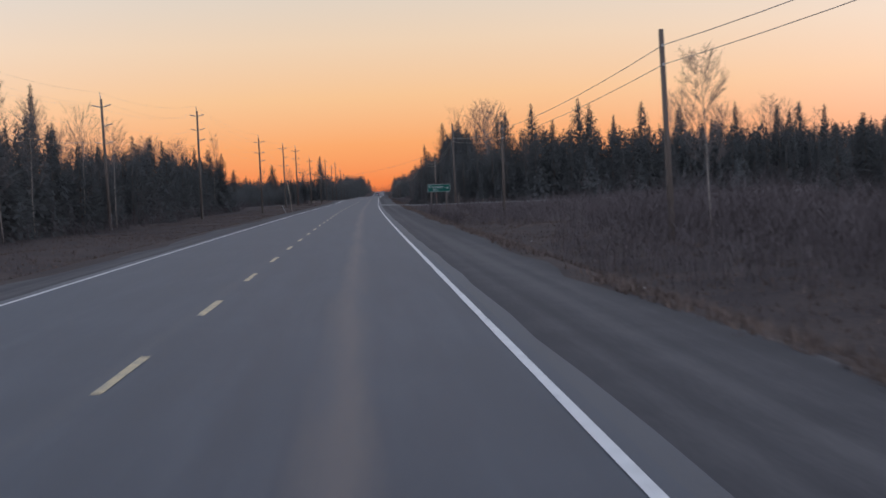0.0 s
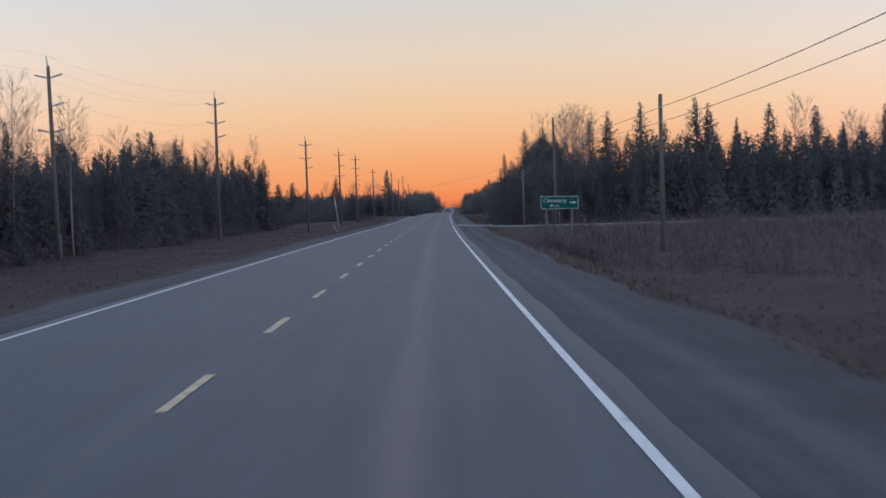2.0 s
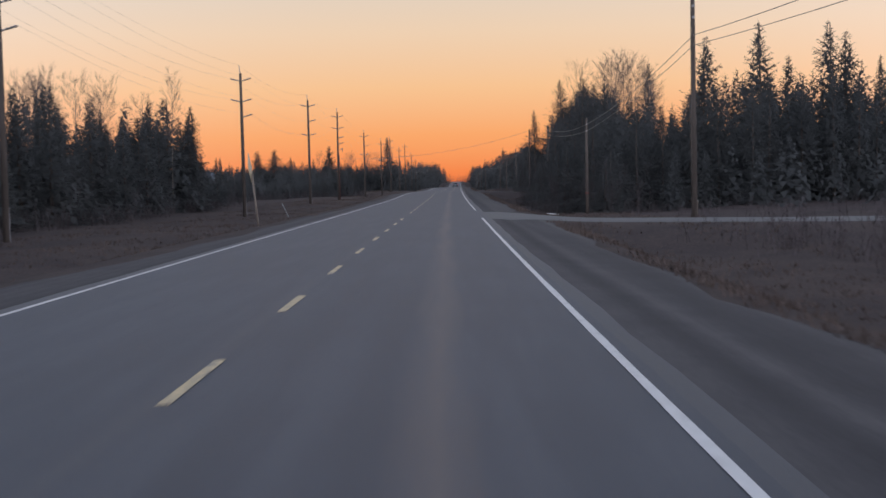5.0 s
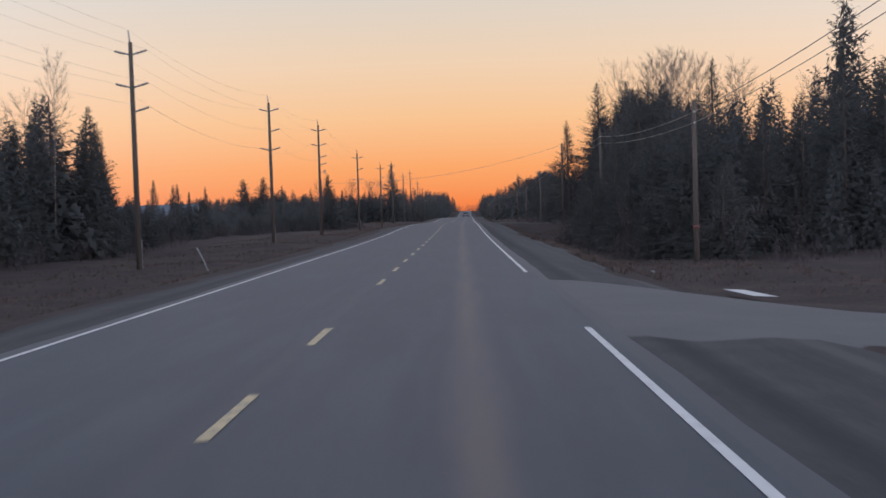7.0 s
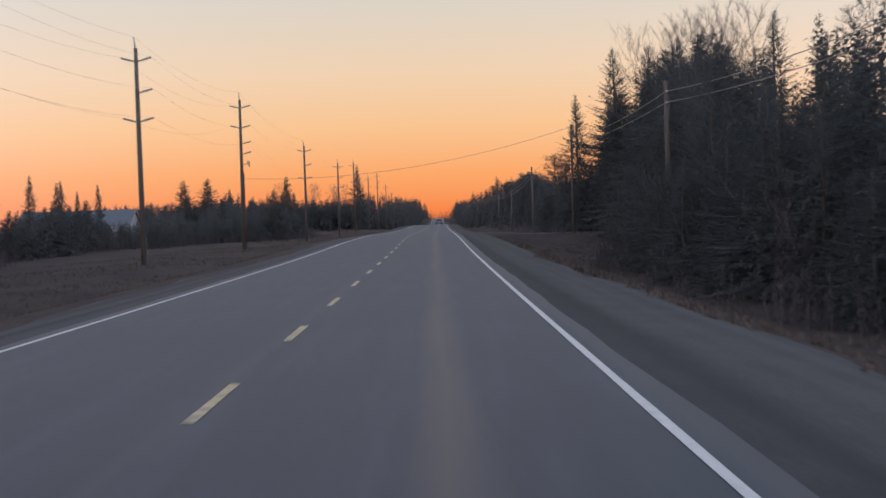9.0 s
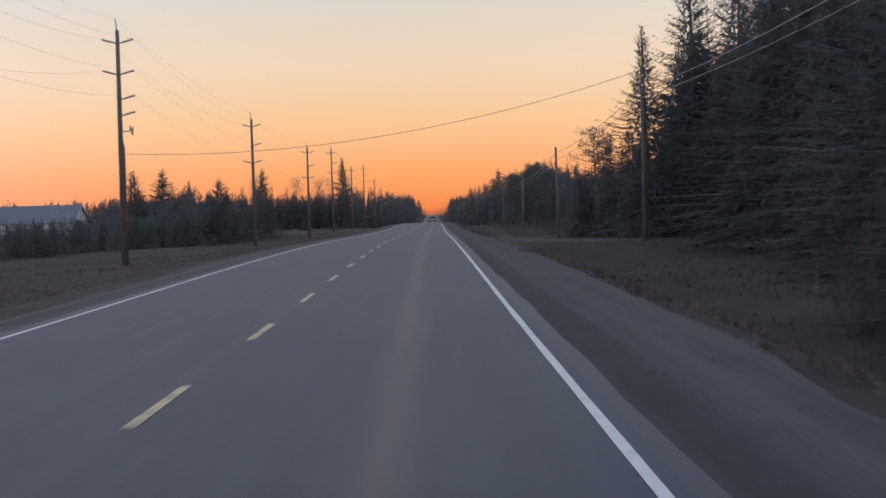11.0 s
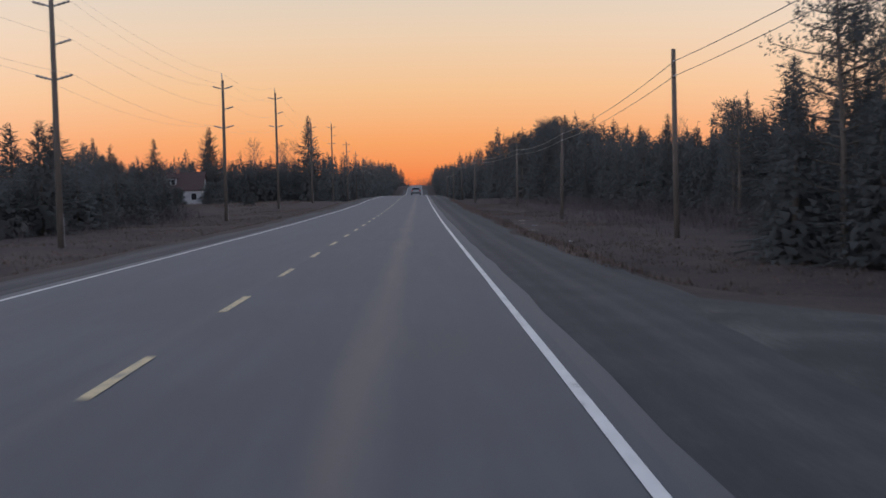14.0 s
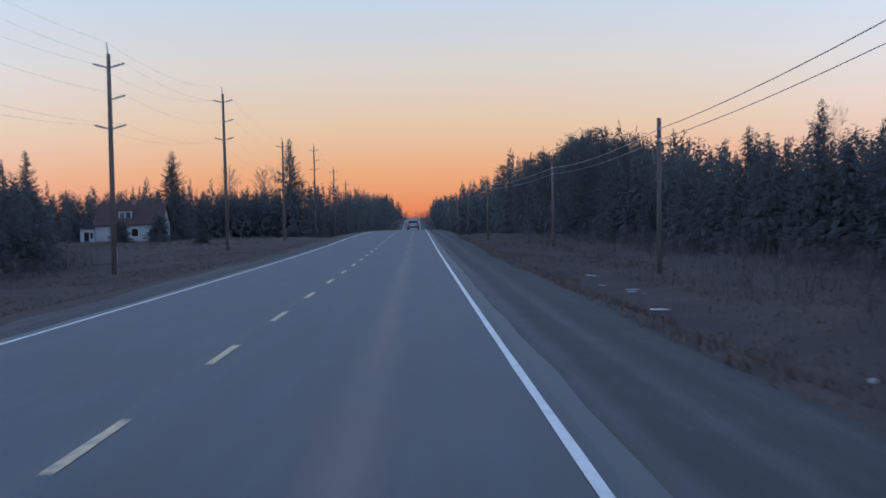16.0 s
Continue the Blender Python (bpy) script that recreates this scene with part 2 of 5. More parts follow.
CABLE = surface("weathered_cable", [(0.18, 0.165, 0.15), (0.25, 0.23, 0.21), (0.32, 0.30, 0.27)], scale=1, fine=10, rough=0.6, bump=0)
CONDUCTOR = surface("aluminium_conductor", [(0.36, 0.35, 0.34), (0.46, 0.45, 0.44), (0.55, 0.54, 0.53)], scale=1, fine=10, rough=0.5, bump=0, metal=0.5)
SIGN_GREEN = surface("sign_green", [(0.003, 0.046, 0.036), (0.004, 0.060, 0.046), (0.006, 0.074, 0.057)], scale=1.5, fine=20, rough=0.75, bump=0, spec=0.12)
SIGN_WHITE = surface("sign_white", [(0.22, 0.24, 0.23), (0.29, 0.31, 0.30), (0.36, 0.37, 0.36)], scale=3, fine=30, rough=0.5, bump=0)
SIGN_BACK = surface("weathered_plywood", [(0.32, 0.23, 0.12), (0.50, 0.41, 0.28), (0.62, 0.56, 0.46)], scale=3.0, fine=14, rough=0.8, bump=0.15, stretch=(1, 1, 0.5), coarse_mix=0.75)
SIDING = surface("weathered_siding", [(0.145, 0.15, 0.155), (0.19, 0.195, 0.20), (0.235, 0.24, 0.245)], scale=0.8, fine=12, rough=0.7, bump=0.05)
WHITE_BOARDS = surface("white_boards", [(0.24, 0.25, 0.26), (0.31, 0.32, 0.33), (0.38, 0.39, 0.40)], scale=0.8, fine=12, rough=0.7, bump=0.05)
ROOF_METAL = surface("pale_roof_metal", [(0.060, 0.070, 0.085), (0.080, 0.092, 0.112), (0.105, 0.118, 0.140)], scale=0.6, fine=8, rough=0.55, bump=0.05)
SHINGLES = surface("red_brown_shingles", [(0.022, 0.013, 0.013), (0.033, 0.018, 0.018), (0.048, 0.026, 0.025)], scale=1.2, fine=12, rough=0.9, bump=0.4)
BRICK = surface("chimney_brick", [(0.10, 0.05, 0.04), (0.17, 0.08, 0.06), (0.22, 0.12, 0.09)], scale=4, fine=20, rough=0.9, bump=0.3)
DARK_GLASS = surface("window_glass", [(0.010, 0.011, 0.013), (0.014, 0.015, 0.018), (0.018, 0.019, 0.022)], scale=1, fine=4, rough=0.08, bump=0)
CAR_PAINT = surface("silver_car_paint", [(0.15, 0.155, 0.165), (0.18, 0.185, 0.195), (0.21, 0.215, 0.225)], scale=1, fine=30, rough=0.3, bump=0, metal=0.6)
RUBBER = surface("rubber", [(0.012, 0.012, 0.012), (0.02, 0.02, 0.02), (0.03, 0.03, 0.03)], scale=4, fine=30, rough=0.85, bump=0.1)
FADED_RED = surface("faded_red_band", [(0.10, 0.045, 0.04), (0.14, 0.06, 0.05), (0.18, 0.08, 0.065)], scale=4, fine=20, rough=0.8, bump=0)
RED_LENS = surface("red_lens", [(0.28, 0.012, 0.010), (0.36, 0.016, 0.012), (0.42, 0.02, 0.016)], scale=4, fine=20, rough=0.2, bump=0)
# puddle water coloured pale: the sky's glint is put into the base colour
WATER = surface("puddle_glint", [(0.30, 0.32, 0.35), (0.48, 0.50, 0.54), (0.66, 0.68, 0.72)], scale=4, fine=14, rough=0.15, bump=0.1)
STONE = surface("pale_lump", [(0.14, 0.135, 0.13), (0.24, 0.23, 0.22), (0.36, 0.35, 0.33)], scale=2, fine=14, rough=0.9, bump=0.5)


# ---------------------------------------------------------------- mesh helpers
def mesh_object(name, verts, faces, material, parent=None, smooth=False):
    me = bpy.data.meshes.new(name)
    co = np.array([tuple(v) for v in verts] if not isinstance(verts, np.ndarray) else verts, np.float32)
    if isinstance(faces, np.ndarray):
        loops, sizes = faces.ravel().astype(np.int32), np.full(len(faces), faces.shape[1], np.int32)
    else:
        loops = np.fromiter(itertools.chain.from_iterable(faces), np.int32)
        sizes = np.fromiter(map(len, faces), np.int32)
    me.vertices.add(len(co))
    me.vertices.foreach_set("co", co.ravel())
    me.loops.add(len(loops))
    me.loops.foreach_set("vertex_index", loops)
    me.polygons.add(len(sizes))
    me.polygons.foreach_set("loop_start", np.concatenate(([0], np.cumsum(sizes)[:-1])).astype(np.int32))
    me.update(calc_edges=True)
    me.materials.append(material)
    if smooth:
        me.polygons.foreach_set("use_smooth", [True] * len(me.polygons))
    me.update()
    ob = new(name, me)
    if parent is not None:
        ob.parent = parent
    return ob


def outward(verts, faces):
    """Triangles of a crown wound to face away from its trunk, and soft normals for them, as a dense mass of needles shades."""
    V, F = np.array(verts, float), np.array(faces, int)
    N = V * np.array([1, 1, 0])
    N[:, 2] = 0.40 * np.hypot(V[:, 0], V[:, 1]) + 0.12
    N /= np.linalg.norm(N, axis=1)[:, None]
    g = np.cross(V[F[:, 1]] - V[F[:, 0]], V[F[:, 2]] - V[F[:, 0]])
    flip = np.einsum("ij,ij->i", g, N[F].sum(1)) < 0
    F[flip] = F[flip][:, ::-1]
    return V, F, N


def foliage_object(name, verts, faces, normals, material, parent=None):
    ob = mesh_object(name, verts, faces, material, parent, smooth=True)
    ob.data.normals_split_custom_set_from_vertices(np.asarray(normals, np.float32).tolist())
    return ob


def part(name, bm, material, parent, label=""):
    me = bpy.data.meshes.new(name)
    bm.to_mesh(me)
    bm.free()
    me.materials.append(material)
    ob = new(name, me)
    ob.parent = parent
    if label:
        ob["label"] = label
    return ob


def thing(name, x, y, z, label, category, group="", rz=0.0):
    ob = new(name)
    ob.matrix_basis = pose(x, y, z, 0, 0, rz)
    ob.empty_display_size = 0.3
    return tagged(ob, label, category, group)


def box(bm, x0, y0, z0, x1, y1, z1, bevel=0.0):
    r = bmesh.ops.create_cube(bm, size=1.0)
    for v in r["verts"]:
        v.co = Vector(((x0 + x1) / 2 + v.co.x * (x1 - x0), (y0 + y1) / 2 + v.co.y * (y1 - y0), (z0 + z1) / 2 + v.co.z * (z1 - z0)))
    if bevel:
        es = list({e for v in r["verts"] for e in v.link_edges})
        bmesh.ops.bevel(bm, geom=es, offset=bevel, segments=2, affect="EDGES")
    return bm


def tube(points, radii, sides=6, cap=True):
    """Vertices and faces of a tube along points."""
    pts = [Vector(p) for p in points]
    verts, faces = [], []
    for i, p in enumerate(pts):
        d = (pts[min(i + 1, len(pts) - 1)] - pts[max(i - 1, 0)]).normalized()
        a = d.orthogonal().normalized() if abs(d.z) > 0.9 else d.cross(Vector((0, 0, 1))).normalized()
        b = d.cross(a)
        r = radii[i] if hasattr(radii, "__len__") else radii
        for k in range(sides):
            w = 2 * math.pi * k / sides
            verts.append(p + (a * math.cos(w) + b * math.sin(w)) * r)
    for i in range(len(pts) - 1):
        for k in range(sides):
            q = (k + 1) % sides
            faces.append((i * sides + k, i * sides + q, (i + 1) * sides + q, (i + 1) * sides + k))
    if cap and sides > 2:
        faces.append(tuple(reversed(range(sides))))
        faces.append(tuple(range((len(pts) - 1) * sides, len(pts) * sides)))
    return verts, faces


def joined(pieces):
    verts, faces = [], []
    for v, f in pieces:
        n = len(verts)
        verts.extend(v)
        faces.extend([tuple(i + n for i in q) for q in f])
    return verts, faces


# ---------------------------------------------------------------- the lie of the road and the land
ROAD_X = ([-300, 0, 70, 120, 170, 220, 270, 320, 370, 2600], [0, 0, 0.02, 0.25, 0.78, 1.4, 2.08, 2.95, 3.92, 3.92 + 2230 * 0.0196])
ROAD_Z = ([-300, 0, 100, 180, 205, 230, 255, 280, 305, 330, 355, 375, 395, 415, 440, 470, 500, 560, 640, 760, 800, 912, 1000, 1500, 2600],
          [0, 0, 0, 0, 0.02, 0.1, 0.28, 0.34, 0.24, 0.14, 0.1, 0.1, 0.15, 0.25, 0.33, 0.33, 0.2, -0.6, -2, -2.8, -2.6, 0.6, 1.6, 3, 4])


def hermite(table, x):
    xs, ys = (np.array(a, float) for a in table)
    h = np.diff(xs)
    d = np.diff(ys) / h
    m = np.concatenate(([d[0]], (d[:-1] * h[1:] + d[1:] * h[:-1]) / (h[1:] + h[:-1]), [d[-1]]))
    k = np.clip(np.searchsorted(xs, x) - 1, 0, len(xs) - 2)
    s = (x - xs[k]) / h[k]
    return ((2 * s ** 3 - 3 * s ** 2 + 1) * ys[k] + (s ** 3 - 2 * s ** 2 + s) * h[k] * m[k] + (3 * s ** 2 - 2 * s ** 3) * ys[k + 1] + (s ** 3 - s ** 2) * h[k] * m[k + 1])


def road_x(y):
    return hermite(ROAD_X, np.asarray(y, float))


def road_z(y):
    return hermite(ROAD_Z, np.asarray(y, float))


def smoothstep(a, b, x):
    s = np.clip((x - a) / (b - a), 0, 1)
    return s * s * (3 - 2 * s)


def wavy(x, y):
    return 0.5 * np.sin(x * 0.21 + 1.3 * np.sin(y * 0.07)) + 0.35 * np.sin(y * 0.16 + x * 0.1 + 2) + 0.25 * np.sin(x * 0.53 - y * 0.41)


SIDE_Y = 155.3      # the side road's axis where it leaves, to the right
ENTRY_Y = 283.0     # a field entrance across the right ditch


def side_axis(o):
    """The side road's axis at o metres from the highway's: it swings back a little as it leaves."""
    return SIDE_Y - 0.5 * np.clip(o - 7, 0, 9) - 0.12 * np.clip(o - 16, 0, 200)


def ground_z(x, y):
    """Height of the land: shoulders, ditches, flat forest floor."""
    x, y = np.asarray(x, float), np.asarray(y, float)
    o = x - road_x(y)
    a = np.abs(o)
    drop = -0.05 - 0.10 * smoothstep(4.2, 6.6, a) - 1.0 * smoothstep(6.3, 9.2, a) + 0.25 * smoothstep(9.8, 14, a)
    bank = wavy(x, y) * 0.22 * smoothstep(8, 12, a)
    z = drop + bank
    # fills that carry the side road and the field entrance
    side = smoothstep(12.0, 4.6, np.abs(y - side_axis(o) - 3.5 * smoothstep(9, 4, o))) * (o > 0)
    z = z * (1 - side) + side * (-0.06 - 0.12 * smoothstep(4.5, 9, a) - 0.004 * np.minimum(a, 60))
    entry = smoothstep(13.0, 7.0, np.abs(y - ENTRY_Y)) * (o > 0) * smoothstep(26, 18, a)
    z = z * (1 - entry) + entry * (-0.07 - 0.22 * smoothstep(5, 12, a))
    fade = smoothstep(60, 400, a)
    return road_z(y) * (1 - fade) + z * (1 - 0.3 * fade) + fade * 0.0


# ---------------------------------------------------------------- ground, road, shoulders
def sheet(name, xs_of, ys, z_of, material, uv=False):
    """A grid draped over the land; xs_of(y) gives the x of each column in that row."""
    rows = [np.asarray(xs_of(y), float) for y in ys]
    n = len(rows[0])
    verts = np.concatenate([np.stack([r, np.full(n, y), np.asarray(z_of(r, np.full(n, y)), float) * np.ones(n)], 1) for r, y in zip(rows, ys)])
    faces = [(i * n + j, i * n + j + 1, (i + 1) * n + j + 1, (i + 1) * n + j) for i in range(len(ys) - 1) for j in range(n - 1)]
    ob = mesh_object(name, verts, faces, material, smooth=True)
    if uv:
        layer = ob.data.uv_layers.new(name="across_along")
        across = verts[:, 0] - road_x(verts[:, 1])
        idx = np.empty(len(ob.data.loops), int)
        ob.data.loops.foreach_get("vertex_index", idx)
        layer.data.foreach_set("uv", np.stack([across[idx], verts[idx, 1]], 1).ravel())
    return ob


YS = np.concatenate([np.arange(-260, -20, 20), np.arange(-20, 470, 2.5), np.arange(470, 1000, 10), np.arange(1000, 2500, 50)])
side_cols = np.array([4.0, 4.6, 5.4, 6.2, 6.8, 7.4, 8.0, 8.6, 9.2, 10, 11, 12, 13, 14.5, 16, 18, 20, 23, 26, 30, 36, 44, 55, 70, 100, 150, 250, 450, 900, 2200])
cols = np.concatenate([-side_cols[::-1], [0.0], side_cols])
ground = sheet("ground", lambda y: road_x(y) + cols, YS, lambda x, y: ground_z(x, y) - 0.07 * smoothstep(7.0, 6.0, np.abs(x - road_x(y))), TURF)
tagged(ground, "dull brown dead turf with ditches beside the road", "ground", kind="structure")

lane_cols = np.array([-4.02, -3.6, -2.4, -1.2, 0, 1.2, 2.4, 3.6, 4.00])
ragged = lambda y, k: 0.025 * math.sin(y * 0.9 + k) + 0.02 * math.sin(y * 2.3 + 2 * k)


def lane_xs(y):
    c = lane_cols.copy()
    c[0] -= ragged(y, 1)
    c[-1] += ragged(y, 4)
    return road_x(y) + c


road = sheet("road", lane_xs, YS, lambda x, y: road_z(y) - 0.006 * np.abs(x - road_x(y)), ASPHALT, uv=True)
tagged(road, "worn grey asphalt two-lane highway", "road", kind="structure")


def shoulder(name, sign, inner, outer):
    def xs(y):
        w = outer + 0.28 * math.sin(y * 0.13 + sign) + 0.18 * math.sin(y * 0.47) + 0.1 * math.sin(y * 1.7)
        c = np.array([inner, inner + 0.5, inner + 1.0, (inner + w) / 2 + 0.3, w - 0.35, w])
        return road_x(y) + sign * (c if sign > 0 else c)
    def zs(x, y):
        a = np.abs(x - road_x(y))
        z = ground_z(x, y) + 0.012
        z[-1] -= 0.05
        # tyre ruts run along it
        return z + 0.015 * np.sin(a * 9) * (a < 6)
    ob = sheet(name, xs, YS[(YS >= -20) & (YS <= 900)], zs, GRAVEL, uv=True)
    return tagged(ob, "dark gravel road shoulder with tyre tracks", "gravel shoulder", kind="structure")


shoulder("gravel_shoulder_right", 1, 3.8, 6.4)
shoulder("gravel_shoulder_left", -1, 3.8, 5.7)

def side_road():
    xs = np.concatenate([[3.55, 3.75], np.arange(3.9, 13, 0.6), np.arange(13, 120, 4)])
    verts, faces = [], []
    for x in xs:
        o = x
        lo = side_axis(o) - 3.3
        hi = side_axis(o) + 3.3 + 11.5 * (1 - smoothstep(3.5, 9.5, o)) ** 1.3
        lo = lo - 0.6 * (1 - smoothstep(3.5, 6, o))
        for s in np.linspace(0, 1, 7):
            y = lo + (hi - lo) * s
            X = float(road_x(y)) + o
            edge = 0.03 if s in (0.0, 1.0) else 0.0
            z = float(road_z(y)) + (-0.025 - 0.13 * float(smoothstep(4, 9, o)) - 0.004 * min(o, 60) + 0.02)
            z -= 0.05 * float(smoothstep(3.9, 3.6, o)) + 0.012 * float(smoothstep(4.6, 3.9, o))
            verts.append((X, y, z - edge * 4))
    n = 7
    for i in range(len(xs) - 1):
        for j in range(n - 1):
            faces.append((i * n + j, (i + 1) * n + j, (i + 1) * n + j + 1, i * n + j + 1))
    ob = mesh_object("side_road", verts, faces, SIDE_ASPHALT, smooth=True)
    return tagged(ob, "narrow grey side road joining the highway", "road", kind="structure")


side_road()


def entrance():
    xs = np.arange(5.2, 26, 0.8)
    verts, faces = [], []
    for o in xs:
        w = 3.6 + 7.0 * float(1 - smoothstep(4.5, 12, o))
        for s in np.linspace(-1, 1, 7):
            y = ENTRY_Y + s * w + 0.35 * math.sin(o * 1.1 + s * 3) - 0.15 * (o - 5)
            X = float(road_x(y)) + o
            verts.append((X, y, float(ground_z(X, y)) + 0.045 - 0.10 * float(smoothstep(6.2, 5.2, o)) - 0.16 * abs(s) ** 4))
    n = 7
    faces = [(i * n + j, (i + 1) * n + j, (i + 1) * n + j + 1, i * n + j + 1) for i in range(len(xs) - 1) for j in range(n - 1)]
    ob = mesh_object("field_entrance", verts, faces, PALE_GRAVEL, smooth=True)
    tagged(ob, "pale gravel field entrance crossing the ditch", "driveway", kind="structure")


entrance()


# painted lines
def line(name, offset, width, y0, y1, material, label, step=2.5, lift=0.006):
    ys = np.arange(y0, y1 + 0.01, step)
    ob = sheet(name, lambda y: road_x(y) + offset + np.array([-width / 2, width / 2]) * (1 + 0.08 * math.sin(y * 1.3)), ys,
               lambda x, y: road_z(y) - 0.006 * np.abs(x - road_x(y)) + lift, material)
    return tagged(ob, label, "road marking", kind="structure")


LEFT_LINE, RIGHT_LINE = -3.72, 3.63
line("edge_line_left", LEFT_LINE, 0.092, -20, 1000, WHITE_PAINT, "thin white edge line along the oncoming lane")
line("edge_line_right", RIGHT_LINE, 0.092, -20, 155.4, WHITE_PAINT, "white edge line before the side road")
line("edge_line_right", RIGHT_LINE, 0.092, 170.4, 1000, WHITE_PAINT, "white edge line past the side road")
DASH, FIRST = 6.4061, 12.65
k0 = -5
for k in range(k0, 150):
    y = FIRST + k * DASH
    if 154 < y < 163 and k % 2:
        continue          # worn away at the junction
    w = 0.105 + 0.01 * math.sin(k * 2.1)
    ob = line("centre_dash", 0.0, w, y, y + 2.25, YELLOW_PAINT, "short worn yellow centre line dash", step=0.75)
    ob["group"] = "centre line dashes"
stop = mesh_object("stop_line", [(float(road_x(p[1])) + p[0], p[1], float(road_z(p[1])) + z) for p, z in
                                 (((7.08, 162.4), -0.07), ((7.45, 162.2), -0.08), ((7.62, 160.2), -0.085), ((7.23, 160.4), -0.075))], [(0, 3, 2, 1)], WHITE_PAINT)
tagged(stop, "worn white stop line on the side road", "road marking", kind="structure")


# ---------------------------------------------------------------- trees
def conifer_crown(rng, h, rad, branches, twigs, low=0.05, power=0.8, size=1.0, fill=560, core=1.0, reach=0.8):
    """Needle sprays: branches all up the trunk, drooping low down and upturned near the top, each a slim frond with side
    twigs; an inner mass round the trunk; the outline swells and thins from side to side and runs out in a thin leader."""
    V, F = [], []
    lean = (rng.uniform(-0.02, 0.02) * h, rng.uniform(-0.02, 0.02) * h)
    ph = [rng.uniform(0, 6.2832) for _ in range(4)]

    def sliver(p, d, e):
        n = len(V)
        V.extend([(p[0] - e[0], p[1] - e[1], p[2] - e[2]), (p[0] + e[0], p[1] + e[1], p[2] + e[2]), (p[0] + d[0], p[1] + d[1], p[2] + d[2])])
        F.append((n, n + 1, n + 2))

    def swell(az, s):
        return 0.98 + 0.13 * math.sin(2 * az + 9 * s + ph[0]) + 0.11 * math.sin(3 * az - 14 * s + ph[1]) + 0.10 * math.sin(az + 31 * s + ph[2])

    for b in range(branches):
        s = low + (0.985 - low) * ((b + rng.random()) / branches) ** 0.94
        az = rng.uniform(0, 6.2832)
        env = rad * (1 - s) ** power + 0.05
        L = env * swell(az, s) * rng.choice((0.62, 0.8, 0.9, 1.0, 1.0, 1.08, 1.2))
        ca, sa = math.cos(az), math.sin(az)
        ox, oy, z0 = lean[0] * s * s, lean[1] * s * s, s * h
        sag = 0.52 * (1 - s) + 0.04
        lift = 0.14 + 0.42 * s

        def at(q):
            return ox + ca * L * q, oy + sa * L * q, z0 + L * (-sag * q + lift * q * q)

        w = (0.026 + 0.030 * L) * size
        e = (-sa * w, ca * w, rng.uniform(-0.5, 0.5) * w)
        a, m, t = at(0.12), at(0.6), at(1.06)
        sliver(m, tuple(t[k] - m[k] for k in range(3)), e)
        sliver(m, tuple(a[k] - m[k] for k in range(3)), e)
        count = max(2, round(twigs * (0.35 + L / (0.62 * rad))))
        for t in range(count):
            q = 0.22 + 0.80 * (t + rng.random()) / count
            p = at(q)
            side = 1 if t % 2 else -1
            tl = (0.24 * L * (1.15 - 0.8 * q) + 0.12) * rng.uniform(0.6, 1.35) * size
            ang = az + side * rng.uniform(0.3, 1.1)
            d = (math.cos(ang) * tl, math.sin(ang) * tl, rng.uniform(-0.6, 0.25) * tl)
            tw = (0.024 + 0.016 * L) * size
            sliver(p, d, (-ca * tw * 0.8, -sa * tw * 0.8, rng.uniform(-1, 1) * tw))
    for b in range(fill):
        s = low + (0.93 - low) * ((b + rng.random()) / fill) ** 1.1
        az = rng.uniform(0, 6.2832)
        env = rad * (1 - s) ** power
        L = env * rng.uniform(0.25, reach)
        ca, sa = math.cos(az), math.sin(az)
        w = (0.04 + 0.058 * env) * core * rng.uniform(0.7, 1.3)
        p = (lean[0] * s * s + ca * L, lean[1] * s * s + sa * L, s * h)
        d = (ca * w * 0.7, sa * w * 0.7, -w * rng.uniform(1.2, 2.2))
        sliver(p, d, (-sa * w, ca * w, rng.uniform(-0.4, 0.4) * w))
    for k in range(4):
        az = math.pi * k / 4
        lo, w = h * rng.uniform(0.92, 0.95), rng.uniform(0.02, 0.04)
        sliver((lean[0], lean[1], lo), (0, 0, h * 1.005 + 0.05 - lo), (w * math.cos(az), w * math.sin(az), 0))
    return V, F


def pine_crown(rng, h, rad, bare=0.3):
    """Rounded, uneven crown: limbs that end in dense clumps of needles, with gaps between."""
    V, F = [], []
    limbs = []
    for i in range(44):
        s = bare + (0.97 - bare) * (i + rng.random()) / 44
        r = (s - bare) / (1 - bare)
        env = rad * (0.35 + 0.75 * math.sin(math.pi * min(1, 0.22 + 0.76 * r)))
        az = 2.4 * i + rng.uniform(-0.6, 0.6)
        L = env * rng.choice((0.45, 0.7, 0.85, 1.0, 1.1))
        c = np.array([math.cos(az) * L, math.sin(az) * L, s * h + 0.22 * L])
        limbs.append((s * h, c))
        for k in range(3):
            q = c * np.array([1, 1, 0]) * (0.55 + 0.22 * k) + np.array([rng.gauss(0, 0.12), rng.gauss(0, 0.12), s * h + 0.2 * L * (0.5 + 0.25 * k)])
            size = rng.uniform(0.20, 0.34) * (0.6 + 0.16 * rad)
            for _ in range(30):
                g = np.array([rng.gauss(0, 1), rng.gauss(0, 1), rng.gauss(0, 0.6)])
                p = q + g * size
                d = g + np.array([rng.gauss(0, 0.6), rng.gauss(0, 0.6), rng.gauss(0.4, 0.5)])
                d = d / np.linalg.norm(d)
                e = np.cross(d, [rng.gauss(0, 1), rng.gauss(0, 1), rng.gauss(0, 1)])
                e = e / (np.linalg.norm(e) + 1e-6) * 0.042
                n = len(V)
                V.extend([p - e, p + e, p + d * rng.uniform(0.14, 0.30)])
                F.append((n, n + 1, n + 2))
    return V, F, limbs


